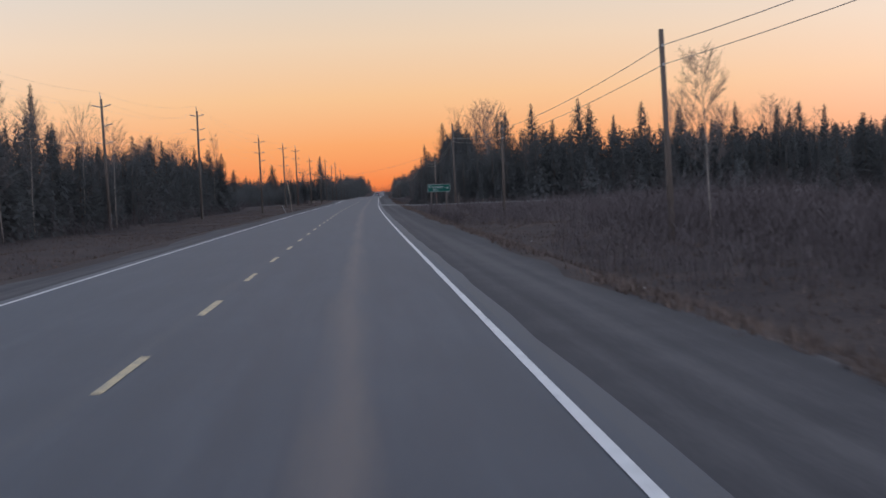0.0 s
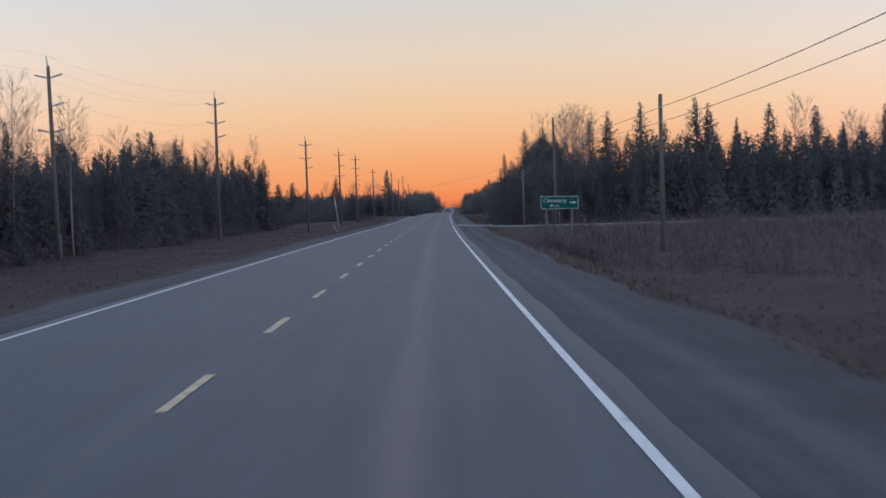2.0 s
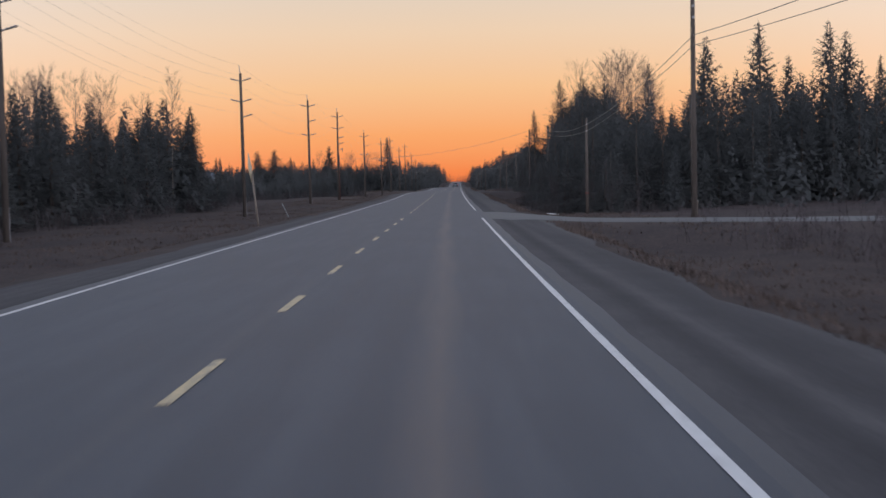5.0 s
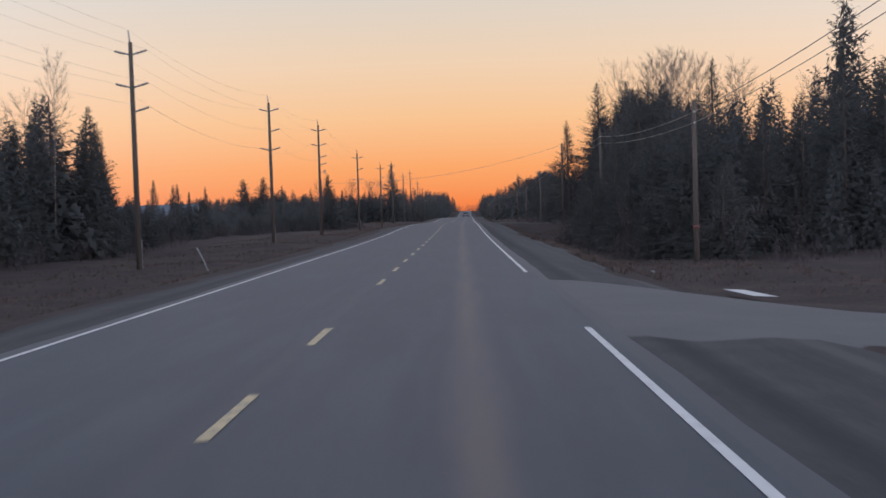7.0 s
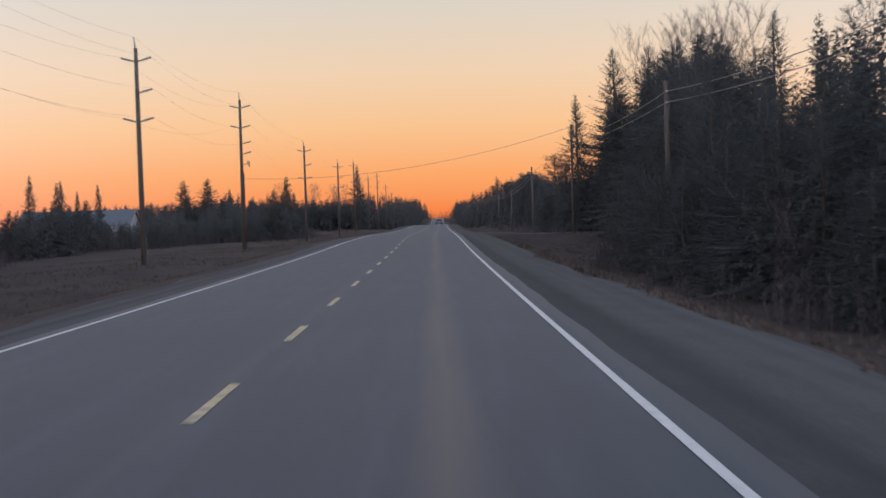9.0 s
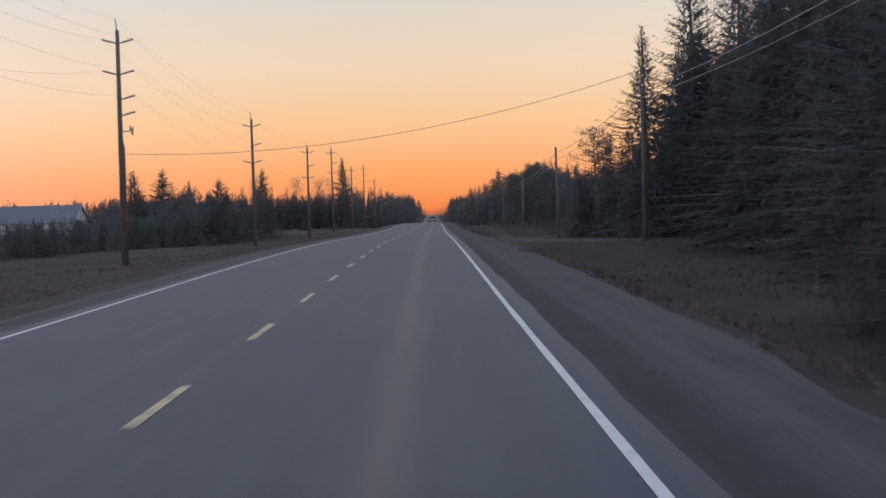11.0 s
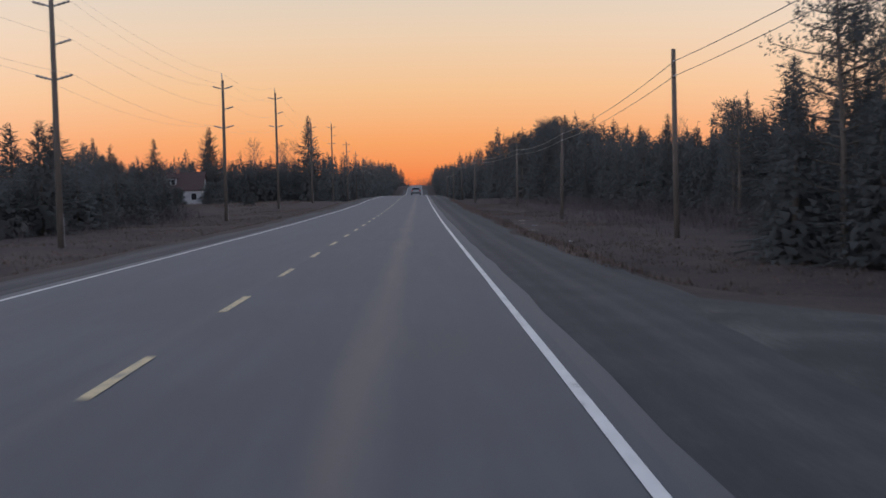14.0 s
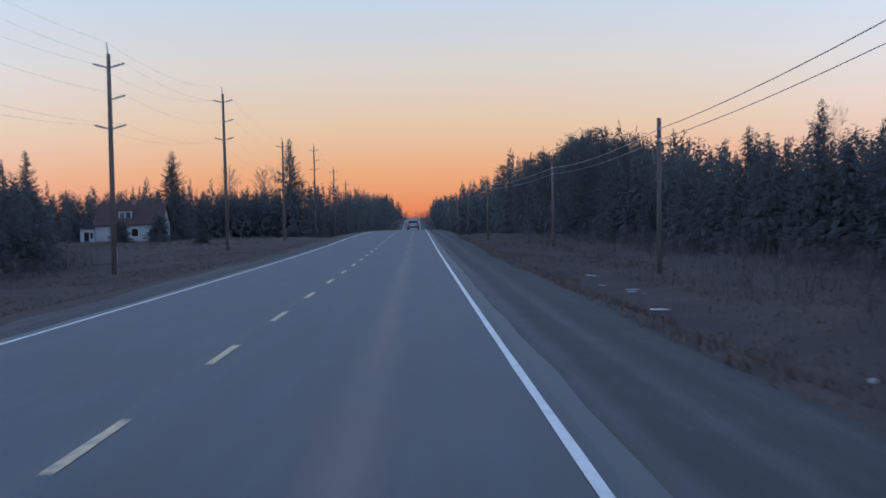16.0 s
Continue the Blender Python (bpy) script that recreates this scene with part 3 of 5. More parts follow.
def bare_branches(rng, h, spread, round_top=1.0, fork=0.3, limbs=30, thick=1.0):
    """Trunk and leafless limbs as tubes; boughs, twigs and finer twigs as slivers, fanning upwards into a rounded crown."""
    trunk = tube([(0.06 * math.sin(i), 0.05 * math.cos(1.7 * i), h * i / 6) for i in range(7)], [0.0065 * h * (1 - 0.14 * i) * (1 if i < 6 else 0.3) for i in range(7)], 5)
    V, F = [], []

    def spike(p, q, w):
        d = q - p
        e = np.cross(d, (rng.gauss(0, 1), rng.gauss(0, 1), 0.4))
        e = e / (np.linalg.norm(e) + 1e-6) * w
        n = len(V)
        V.extend([p - e, p + e, q])
        F.append((n, n + 1, n + 2))

    def bent(d, turn, up):
        g = d / (np.linalg.norm(d) + 1e-6) + np.array([rng.gauss(0, turn), rng.gauss(0, turn), rng.gauss(up, turn * 0.6)])
        return g / np.linalg.norm(g)

    for i in range(limbs):
        s = fork + (0.95 - fork) * (i / (limbs - 1)) ** 0.85
        r = (s - fork) / (1 - fork)
        az = 2.4 * i + rng.uniform(-0.4, 0.4)
        L = spread * (0.40 + 0.62 * math.sin(math.pi * min(1.0, 0.25 + 0.72 * r) ** round_top)) * rng.uniform(0.75, 1.1)
        p0 = np.array([0.06 * math.sin(s * 6), 0.05 * math.cos(10 * s), s * h])
        pts, d = [p0], np.array([math.cos(az) * 0.75, math.sin(az) * 0.75, 0.62])
        for k in range(4):
            d = bent(d, 0.10, 0.14)
            pts.append(pts[-1] + d * L / 4)
        v, f = tube([tuple(p) for p in pts], [0.0013 * h * (1 - s * 0.55) * m for m in (1, 0.8, 0.6, 0.4, 0.15)], 3, cap=False)
        n = len(V)
        V.extend(v)
        F.extend([tuple(a + n for a in q) for q in f])
        for k in range(7):
            u = rng.uniform(0.2, 1.0) * 3.999
            a, b = pts[int(u)], pts[int(u) + 1]
            p = a + (b - a) * (u - int(u))
            d2 = bent(b - a, 0.42, 0.15)
            q = p + d2 * L * rng.uniform(0.22, 0.42)
            spike(p, q, 0.009 * thick)
            for m in range(7):
                p3 = p + (q - p) * rng.uniform(0.15, 1.0)
                d3 = bent(d2, 0.5, 0.2)
                q3 = p3 + d3 * rng.uniform(0.25, 0.6) * (0.35 + 0.14 * spread)
                spike(p3, q3, 0.0048 * thick)
                p4 = p3 + (q3 - p3) * rng.uniform(0.2, 0.8)
                spike(p4, p4 + bent(d3, 0.6, 0.1) * rng.uniform(0.15, 0.35), 0.004 * thick)
    return trunk, (V, F)


def tree_proto(name, trunk, crown, crown_mat, bark, label, category, group):
    root = thing(name, 0, -400, 0, label, category, group)
    t = mesh_object("trunk", *trunk, bark, root)
    if bark is BARK:
        foliage_object("crown", *outward(*crown), crown_mat, root)
    else:
        mesh_object("crown", *crown, crown_mat, root)
    return root


rng = random.Random(7)
SPRUCES, PINES, BARES = [], [], []
for i in range(8):
    h = 10.0
    rad = (2.6, 3.0, 2.2, 3.3, 2.7, 2.4, 1.9, 2.9)[i]
    trunk = tube([(0, 0, -0.3), (0.03, 0, 3), (0, 0.04, 6.5), (0, 0, 9.8)], [0.17, 0.13, 0.08, 0.02], 6)
    crown = conifer_crown(rng, h, rad, 290, 6, low=(0.03, 0.05, 0.10, 0.03, 0.05, 0.14, 0.04, 0.08)[i], power=(0.85, 0.95, 0.78, 0.9, 1.0, 0.82, 0.74, 0.9)[i], core=1.35)
    SPRUCES.append((trunk, crown))
for i in range(4):
    V, F, limbs = pine_crown(rng, 10.0, (2.5, 2.1, 2.9, 2.3)[i], (0.36, 0.45, 0.2, 0.12)[i])
    pieces = [tube([(0, 0, -0.3), (0.05, 0.1, 4), (-0.05, 0.05, 7.5), (0, 0, 9.7)], [0.2, 0.15, 0.1, 0.03], 6)]
    pieces += [tube([(0, 0, z), (c[0] * 0.5, c[1] * 0.5, z + (c[2] - z) * 0.4), tuple(c)], [0.045, 0.03, 0.012], 3, cap=False) for z, c in limbs]
    PINES.append((joined(pieces), (V, F)))
for i in range(5):
    BARES.append(bare_branches(rng, 10.0, (2.6, 2.1, 1.7, 3.2, 2.3)[i], (1.0, 0.8, 0.7, 1.15, 0.9)[i], (0.32, 0.42, 0.25, 0.22, 0.35)[i]))


def plant(protos, kind, spots, label, category, group, mats, name):
    """Copies of a few shapes, each tree a thing of its own."""
    made = {}
    for x, y, top, width in spots:
        i = rng.randrange(len(protos))
        z = float(ground_z(x, y)) - 0.05
        s = (top - z) / 10.0
        m = pose(x, y, z, rng.uniform(-1.5, 1.5), rng.uniform(-1.5, 1.5), rng.uniform(0, 360))
        if i not in made:
            made[i] = tree_proto(name, *protos[i], *mats, label, category, group)
            made[i].matrix_basis = m
            ob = made[i]
        else:
            ob = copy_thing(made[i], m)
        ob.scale = (s * width, s * width, s)
    return made


RIGHT_EDGE = ([-40, 60, 105, 125, 146, 163, 172, 190, 205, 235, 250, 275, 305, 330, 350, 440, 500, 560, 640, 800, 1100],
              [38, 37, 33, 27, 23, 23, 17, 15.5, 12.8, 12.3, 17.5, 19.5, 19, 20, 23, 21, 18.5, 16.5, 14, 12, 12])
RIGHT_TOP = ([-40, 60, 105, 125, 150, 172, 190, 205, 235, 250, 280, 300, 312, 330, 350, 400, 425, 442, 460, 480, 520, 600, 800, 1100],
             [4.8, 5.0, 6.6, 8.6, 9.8, 9.2, 6.9, 6.5, 7.8, 10.2, 13.2, 12.4, 5.9, 5.6, 5.9, 6.8, 8.2, 11.0, 11.8, 11.6, 11.2, 12, 11, 12])
LEFT_EDGE = ([-40, 60, 130, 195, 215, 245, 256, 290, 322, 336, 365, 396, 408, 425, 450, 470, 555, 590, 640, 800, 1100], [24, 23, 23, 25, 24, 25, 29, 29, 27, 22.5, 20.5, 22, 31, 34, 42, 50, 50, 24, 17, 13, 12])
LEFT_TOP = ([-40, 60, 110, 126, 150, 180, 220, 233, 241, 280, 320, 345, 370, 398, 410, 440, 470, 560, 600, 700, 1100], [8, 8.6, 8.4, 7.4, 8.2, 8.8, 9.2, 9.2, 3.8, 3.5, 3.7, 4.0, 4.0, 4.2, 6.4, 7.6, 8, 10.8, 12.0, 13.4, 13.5])


WOOD_FRONT = 202.0     # to the right the woods begin beyond the side road, in a front that slants away


def wood_edge(side, y):
    e = np.interp(y, *(RIGHT_EDGE if side > 0 else LEFT_EDGE))
    h = np.interp(y, *(RIGHT_TOP if side > 0 else LEFT_TOP))
    return float(e), float(h)


def clearing(x, y, top):
    """Trees stay low in the clearing before the barn."""
    u = (y - 253) / 207
    return min(top, 0.9 + 4.2 * u) if 290 < y < 474 and -14 - 70 * u < x < 9 - 70 * u else top


def rows_of_trees(side, y0, y1, gap, depth0, depth1, wob=0.32):
    spots, y = [], y0
    while y < y1:
        e, h = wood_edge(side, y)
        d = rng.uniform(depth0, depth1)
        x = float(road_x(y)) + side * (e + d)
        tall = h * rng.choice([0.66, 0.76, 0.84, 0.9, 0.94, 1.0, 1.04, 1.14])
        if not (side > 0 and y < WOOD_FRONT - 4) and not (side > 0 and abs(y - ENTRY_Y) < 3.5 and d < 6):
            spots.append((x, y, clearing(x, y, tall + rng.uniform(-0.4, 0.4)), rng.uniform(1 - wob, 1 + wob) * (11.0 / (tall + 2)) ** 0.35))
        y += gap * rng.uniform(0.55, 1.45)
    return spots


def across_front(back, gap, low, high):
    """Trees along the front that faces the side road."""
    spots, x = [], 19.0
    while x < 116:
        y = WOOD_FRONT + 0.40 * (x - 17) + back + rng.uniform(-1.6, 1.6)
        h = (rng.uniform(low, high) + 0.012 * (y - WOOD_FRONT)) * (0.80 + 0.20 * float(smoothstep(22, 36, x)))
        spots.append((x, y, h, rng.uniform(0.8, 1.15)))
        x += gap * rng.uniform(0.6, 1.4)
    return spots


front = rows_of_trees(1, 196, 460, 2.7, 0.0, 2.6) + rows_of_trees(-1, 72, 440, 2.7, 0.0, 2.6) + across_front(0, 2.6, 7.4, 11.6)
# a second rank stands in the mass of woods below
second = rows_of_trees(1, 196, 480, 2.8, 1.5, 6.5) + rows_of_trees(-1, 60, 470, 2.8, 1.5, 6.5)
for back, low, high in ((3, 6.5, 10.0), (6, 9.0, 12.6), (10, 9.0, 12.2), (15, 9.5, 12.6), (21, 10.0, 13.0)):
    second += across_front(back, 2.4, low, high)
single = [(32.2, 212.5, 15.9, 0.9), (27.6, 215.2, 15, 0.87), (42.4, 224.2, 17.5, 0.9), (44.8, 226, 16.6, 0.87), (57.4, 238, 17.3, 0.96), (64.6, 236, 16.4, 1.16), (75.2, 235.4, 16.3, 0.72), (82.5, 275.7, 15.7, 0.72),
          (82.8, 232.3, 15.3, 0.9), (92.6, 248.4, 16.8, 1.01), (50.5, 233, 14.6, 0.72), (36.5, 219, 13.4, 0.87), (70, 240, 13.4, 0.87), (87.5, 240, 14.6, 0.87), (97, 246, 15.8, 0.87),
          (17.2, 284, 12.4, 0.95), (22.4, 293.8, 17.8, 0.87), (25.8, 296.7, 18.2, 0.8), (33.7, 280.4, 18.7, 0.9), (29.5, 286, 15.6, 0.72), (-27.9, 118, 13.2, 0.6), (-40, 456, 10.2, 0.9),
          (-23.1, 224.5, 10.1, 0.98), (-28.4, 230.5, 11.3, 0.92), (-24.5, 170.4, 10.1, 0.86), (-28.4, 170.5, 10.9, 0.8), (-26.6, 220.2, 8.9, 0.92), (28, 343.5, 9.2, 1.5), (26.4, 347, 7.4, 0.9), (28.5, 356, 7.4, 1)]
tall = []
for k in range(34):
    y = 250 + 1.45 * k
    e, _ = wood_edge(1, y)
    tall.append((float(road_x(y)) + e + rng.uniform(0.3, 5.5), y, rng.uniform(12.0, 15.2) - 2.2 * float(smoothstep(266, 250, y)), rng.uniform(0.95, 1.25)))
for k in range(26):
    y = 197 + 2.1 * k
    e, _ = wood_edge(1, y)
    tall.append((float(road_x(y)) + e + rng.uniform(-1.6, 0.4), y, rng.uniform(2.0, 5.0), rng.uniform(1.2, 1.6)))
single += [(16.6, 309.0, 4.6, 1.3), (18.4, 306.5, 4.4, 1.4), (19.8, 310.5, 5.2, 1.3), (17.6, 312, 5.0, 1.3), (21.5, 313, 5.4, 1.2), (-36.5, 300, 7.3, 0.8), (-34.4, 302, 6.6, 0.8), (-33.1, 300, 6.7, 0.75), (-32.0, 301, 5.6, 0.8), (-29.4, 300, 6.2, 0.7)]
OPEN_SPRUCES, TALL_SPRUCES = [], []
stem = tube([(0, 0, -0.3), (0.03, 0, 3), (0, 0.04, 6.5), (0, 0, 9.8)], [0.2, 0.15, 0.09, 0.02], 6)
for i in range(3):
    OPEN_SPRUCES.append((stem, conifer_crown(rng, 10.0, (3.3, 3.7, 3.0)[i], 240, 13, low=0.02, power=(0.85, 0.75, 0.9)[i], size=0.95, fill=700, core=1.1, reach=0.55)))
    TALL_SPRUCES.append((stem, conifer_crown(rng, 10.0, (3.4, 3.8, 3.1)[i], 440, 11, low=0.02, power=(0.85, 0.75, 0.95)[i], size=0.62, fill=1300, core=0.62, reach=0.6)))
open_grown = [(-16.7, 576, 20.2, 0.9), (-37.7, 549.6, 16.3, 0.8), (-44.2, 448.7, 12.4, 1.6), (-47.5, 440, 11.7, 1.45), (-19.5, 395.1, 7.2, 1.0), (-17.8, 350.7, 6.6, 1.05), (-23.8, 394.6, 6.8, 0.9),
              (-41.5, 452, 8.0, 1.3), (-27.5, 392, 3.4, 1.2), (-21.6, 400, 5.0, 1.3)]
plant(OPEN_SPRUCES, "spruce", open_grown, "broad dark spruce with boughs down to the ground", "tree", "open-grown spruces", (NEEDLES, BARK), "spruce_tree")
front = [(x, y, t, w * 1.35 if x < 0 and y > 240 else w) for x, y, t, w in front]
tall += [q for q in single if q[0] > 0 and 250 < q[1] < 300 and q[0] < 40]
single = [q for q in single if q not in tall]
single += [(rng.uniform(36, 62), rng.uniform(86, 114), rng.uniform(4.8, 7.0), rng.uniform(1.0, 1.4)) for _ in range(26)]
near_edge = [q for q in front if q[0] > 0 and q[1] < 250 and q[0] < 34]
plant(TALL_SPRUCES, "spruce", tall + [(x, y, t, 0.8 * w) for x, y, t, w in near_edge], "dense dark spruce at the foot of the roadside wood", "tree", "woodland spruces", (NEEDLES, BARK), "spruce_tree")
plant(SPRUCES, "spruce", [q for q in front if q not in near_edge] + single, "dark green spruce standing in the roadside woods", "tree", "woodland spruces", (NEEDLES, BARK), "spruce_tree")

pines = [(18.0, 308.7, 8.2, 0.72), (19.2, 311.0, 7.4, 0.6), (21.4, 313.5, 7.9, 0.5), (24.7, 344.6, 6.6, 0.8), (23.7, 340, 5.7, 0.8), (26.5, 322, 9.4, 0.6)]
for _ in range(30):
    y = rng.uniform(424, 520)
    e, h = wood_edge(1, y)
    pines.append((float(road_x(y)) + e + rng.uniform(-0.5, 7), y, h * rng.uniform(0.8, 1.02), rng.uniform(0.7, 1.0)))
plant(PINES, "pine", pines, "tall open-crowned pine at the edge of the woods", "tree", "roadside pines", (PINE_NEEDLES, BARK), "pine_tree")

bare = [(73.1, 276.8, 21.3, 0.9), (76.5, 282, 19.5, 0.8), (28.0, 276, 17.4, 0.8), (32, 279, 17.8, 0.9),
        (-23.7, 219.4, 12.4, 0.6), (-45, 590, 14.5, 0.9)]
bare += [(rng.uniform(84, 112), rng.uniform(262, 290), rng.uniform(15.5, 18.5), rng.uniform(0.7, 1.0)) for _ in range(9)]
bare += [(rng.uniform(27, 40), rng.uniform(292, 318), rng.uniform(18.5, 22.5), rng.uniform(0.7, 0.9)) for _ in range(7)]
for side, y0, y1, n, d0, d1, add in ((1, 232, 262, 5, 10, 20, 4.0), (-1, 84, 130, 13, -2, 10, 2.0), (-1, 180, 232, 12, 2, 12, 2.2), (-1, 130, 180, 8, 2, 12, 1.6), (1, 330, 420, 8, 2, 14, 0.6), (-1, 575, 620, 6, 0, 20, 2.0)):
    for _ in range(n):
        y = rng.uniform(y0, y1)
        e, h = wood_edge(side, y)
        bare.append((float(road_x(y)) + side * (e + rng.uniform(d0, d1)), y, h + add * rng.uniform(0.3, 1.2), rng.uniform(0.7, 1.1)))
plant([bare_branches(rng, 10.0, 2.5, 0.8, 0.36, 52, 1.25)], "birch", [(15.2, 47.3, 5.95, 0.95)], "lone leafless birch with a fine oval crown in the brush", "tree", "bare birches", (TWIGS, PALE_BARK), "birch_tree")
plant(BARES, "birch", bare, "leafless pale-barked birch among the conifers", "tree", "bare birches", (TWIGS, PALE_BARK), "birch_tree")


# deep woods behind and the far woods: one mass of conifers on each side
def woods(name, side, label):
    V, F, N = [], [], []
    near = [outward(*conifer_crown(rng, 10.0, r, 80, 3, low=0.02, size=1.8, power=p, fill=200, core=2.1)) for r, p in ((2.6, 0.8), (3.2, 0.9), (2.4, 0.55))]
    close = [outward(*conifer_crown(rng, 10.0, r, 160, 4, low=0.02, size=1.05, power=p, fill=340, core=1.5)) for r, p in ((2.6, 0.8), (3.2, 0.9), (2.4, 0.75))]
    far = [outward(*conifer_crown(rng, 10.0, r, 70, 1, low=0.02, size=1.7, power=p, fill=140, core=2.0)) for r, p in ((2.6, 0.8), (3.2, 0.9), (2.4, 0.6))]
    n = 0
    spots = [q for q in second if (q[0] - float(road_x(q[1]))) * side > 0]
    for y0, y1, gap, d0, d1, low in ((20, 480, 3.2, 6, 11, 0.95), (20, 480, 2.4, 1.0, 5.0, 0.72), (470, 1000, 2.8, 0, 5, 1.0), (470, 1000, 3.4, 5, 14, 1.0),
                                     (556, 640, 1.4, 2, 42, 0.9), *(((310, 450, 1.2, 0.3, 6, 0.92),) if side > 0 else ((320, 420, 1.6, 0.3, 7, 0.9),)), (1000, 1600, 8, 0, 20, 1.0), (-60, 40, 5, 0, 14, 1.0),
                                     *(((78, 236, 1.5, 4, 9, 0.86),) if side < 0 else ())):
        spots += [(x, y, t * low, w) for x, y, t, w in rows_of_trees(side, y0, y1, gap, d0, d1)]
    bulk = [outward(*conifer_crown(rng, 10.0, r, 14, 1, low=0.02, size=2.4, power=0.85, fill=60, core=2.6)) for r in (2.8, 3.4, 3.0)]
    deep = [(x, y, t * 0.8, w * 1.2) for q in range(4) for x, y, t, w in rows_of_trees(side, -60, 640, 2.2 if q == 0 else 3.4, 10 + 11 * q, 21 + 11 * q)]
    if side < 0:
        spots += [(rng.uniform(-98, -16), rng.uniform(574, 604), rng.uniform(8.4, 11.4), rng.uniform(1.0, 1.4)) for _ in range(260)]
    for k, (x, y, top, width) in enumerate(spots + deep):
        if side < 0 and 500 < y < 556 and x > -60:
            continue
        by_road = side > 0 and 196 < y < 300 and x < 34 or side < 0 and 84 < y < 240 and x > -28.5
        if 450 < y < 482 and -95 < x < -60:
            continue
        v, f, m = (bulk if k >= len(spots) else close if by_road else near if y < 400 else far)[rng.randrange(3)]
        z = float(ground_z(x, y)) if y < 480 else float(road_z(y)) - 0.8
        h = max(top + (0.0 if y < 480 else float(road_z(y))) - z, 2.5)
        a = rng.uniform(0, 6.28)
        s = h / 10.0
        turn = np.array([[math.cos(a), -math.sin(a), 0], [math.sin(a), math.cos(a), 0], [0, 0, 1.0]])
        V.append((v * np.array([s * width, s * width, s])) @ turn.T + np.array([x, y, z]))
        N.append(m @ turn.T)
        F.append(f + n)
        n += len(v)
    ob = foliage_object(name, np.concatenate(V), np.concatenate(F), np.concatenate(N), WOODS_NEEDLES)
    return tagged(ob, label, "woods", kind="stuff")


woods("conifer_woods", 1, "dense dark conifer woods behind the roadside trees")
woods("conifer_woods", -1, "dense dark conifer woods beyond the power line")


# the woods across the far end of the road
def far_end():
    V, F, N, n = [], [], [], 0
    v0, f0, n0 = outward(*conifer_crown(rng, 10.0, 2.4, 50, 2, low=0.02, size=2.4, fill=60))
    for _ in range(420):
        y = rng.uniform(1500, 1900)
        x = float(road_x(y)) + rng.uniform(-260, 260)
        z, s = 3.0, rng.uniform(0.7, 1.25)
        V.append(v0 * np.array([s * 1.2, s * 1.2, s]) + np.array([x, y, z - 2]))
        F.append(f0 + n)
        N.append(n0)
        n += len(v0)
    ob = foliage_object("conifer_woods", np.concatenate(V), np.concatenate(F), np.concatenate(N), WOODS_NEEDLES)
    tagged(ob, "distant conifer woods closing the end of the road", "woods", kind="stuff")


far_end()


# ---------------------------------------------------------------- brush and dry grass
def bare_brush(name, count, region, hmin, hmax, label, mat=BRUSH_TWIGS, stems=9, twigs=4, thick=1.0):
    V, F = [], []
    for _ in range(count):
        x, y = region()
        z = float(ground_z(x, y))
        H = rng.uniform(hmin, hmax)
        for k in range(stems):
            az = rng.uniform(0, 6.28)
            lean = rng.uniform(0.1, 0.55)
            d = np.array([math.cos(az) * lean, math.sin(az) * lean, 1.0])
            d = d / np.linalg.norm(d)
            L = H * rng.uniform(0.6, 1.05)
            p = np.array([x + rng.gauss(0, 0.25), y + rng.gauss(0, 0.25), z - 0.05])
            e = np.array([-math.sin(az), math.cos(az), 0]) * 0.014 * thick
            n = len(V)
            V.extend([p - e, p + e, p + d * L])
            F.append((n, n + 1, n + 2))
            for j in range(twigs):
                q = p + d * L * rng.uniform(0.25, 0.95)
                a2 = rng.uniform(0, 6.28)
                d2 = np.array([math.cos(a2) * 0.7, math.sin(a2) * 0.7, 0.75]) * L * rng.uniform(0.15, 0.4)
                e2 = np.array([-math.sin(a2), math.cos(a2), 0]) * 0.011 * thick
                n = len(V)
                V.extend([q - e2, q + e2, q + d2])
                F.append((n, n + 1, n + 2))
    ob = mesh_object(name, V, F, mat)
    return tagged(ob, label, "brush", kind="stuff")


def right_brush():
    if rng.random() < 0.03:
        return rng.uniform(7.2, 9.8), rng.uniform(95.0, 98.0)
    y = rng.uniform(-5, 146)
    e = 9.5 + 2.0 * math.sin(y * 0.11)
    return float(road_x(y)) + rng.uniform(e + 1.5, 34) ** 1.0, y


def edge_brush():
    side = rng.choice((-1, 1))
    y = rng.uniform(60, 430)
    e, _ = wood_edge(side, y)
    if side > 0:
        y = 200 + (y - 60) * 0.62
        e, _ = wood_edge(side, y)
    return float(road_x(y)) + side * (e + rng.uniform(-3.0, 1.0)), y


def far_right_brush():
    y = rng.uniform(330, 440)
    return float(road_x(y)) + rng.uniform(12.2, 24), y


def field_brush():
    y = rng.uniform(70, 198)
    o = rng.uniform(30, 95) if y < 170 else rng.uniform(14, 80)
    return float(road_x(y)) + o, y if abs(y - side_axis(o)) > 6 else y - 14


def side_road_brush():
    o = rng.uniform(24, 105)
    return float(road_x(150)) + o, float(side_axis(o)) - rng.uniform(4.5, 9)


def thicket():
    return rng.uniform(13.5, 25), rng.uniform(22, 66)


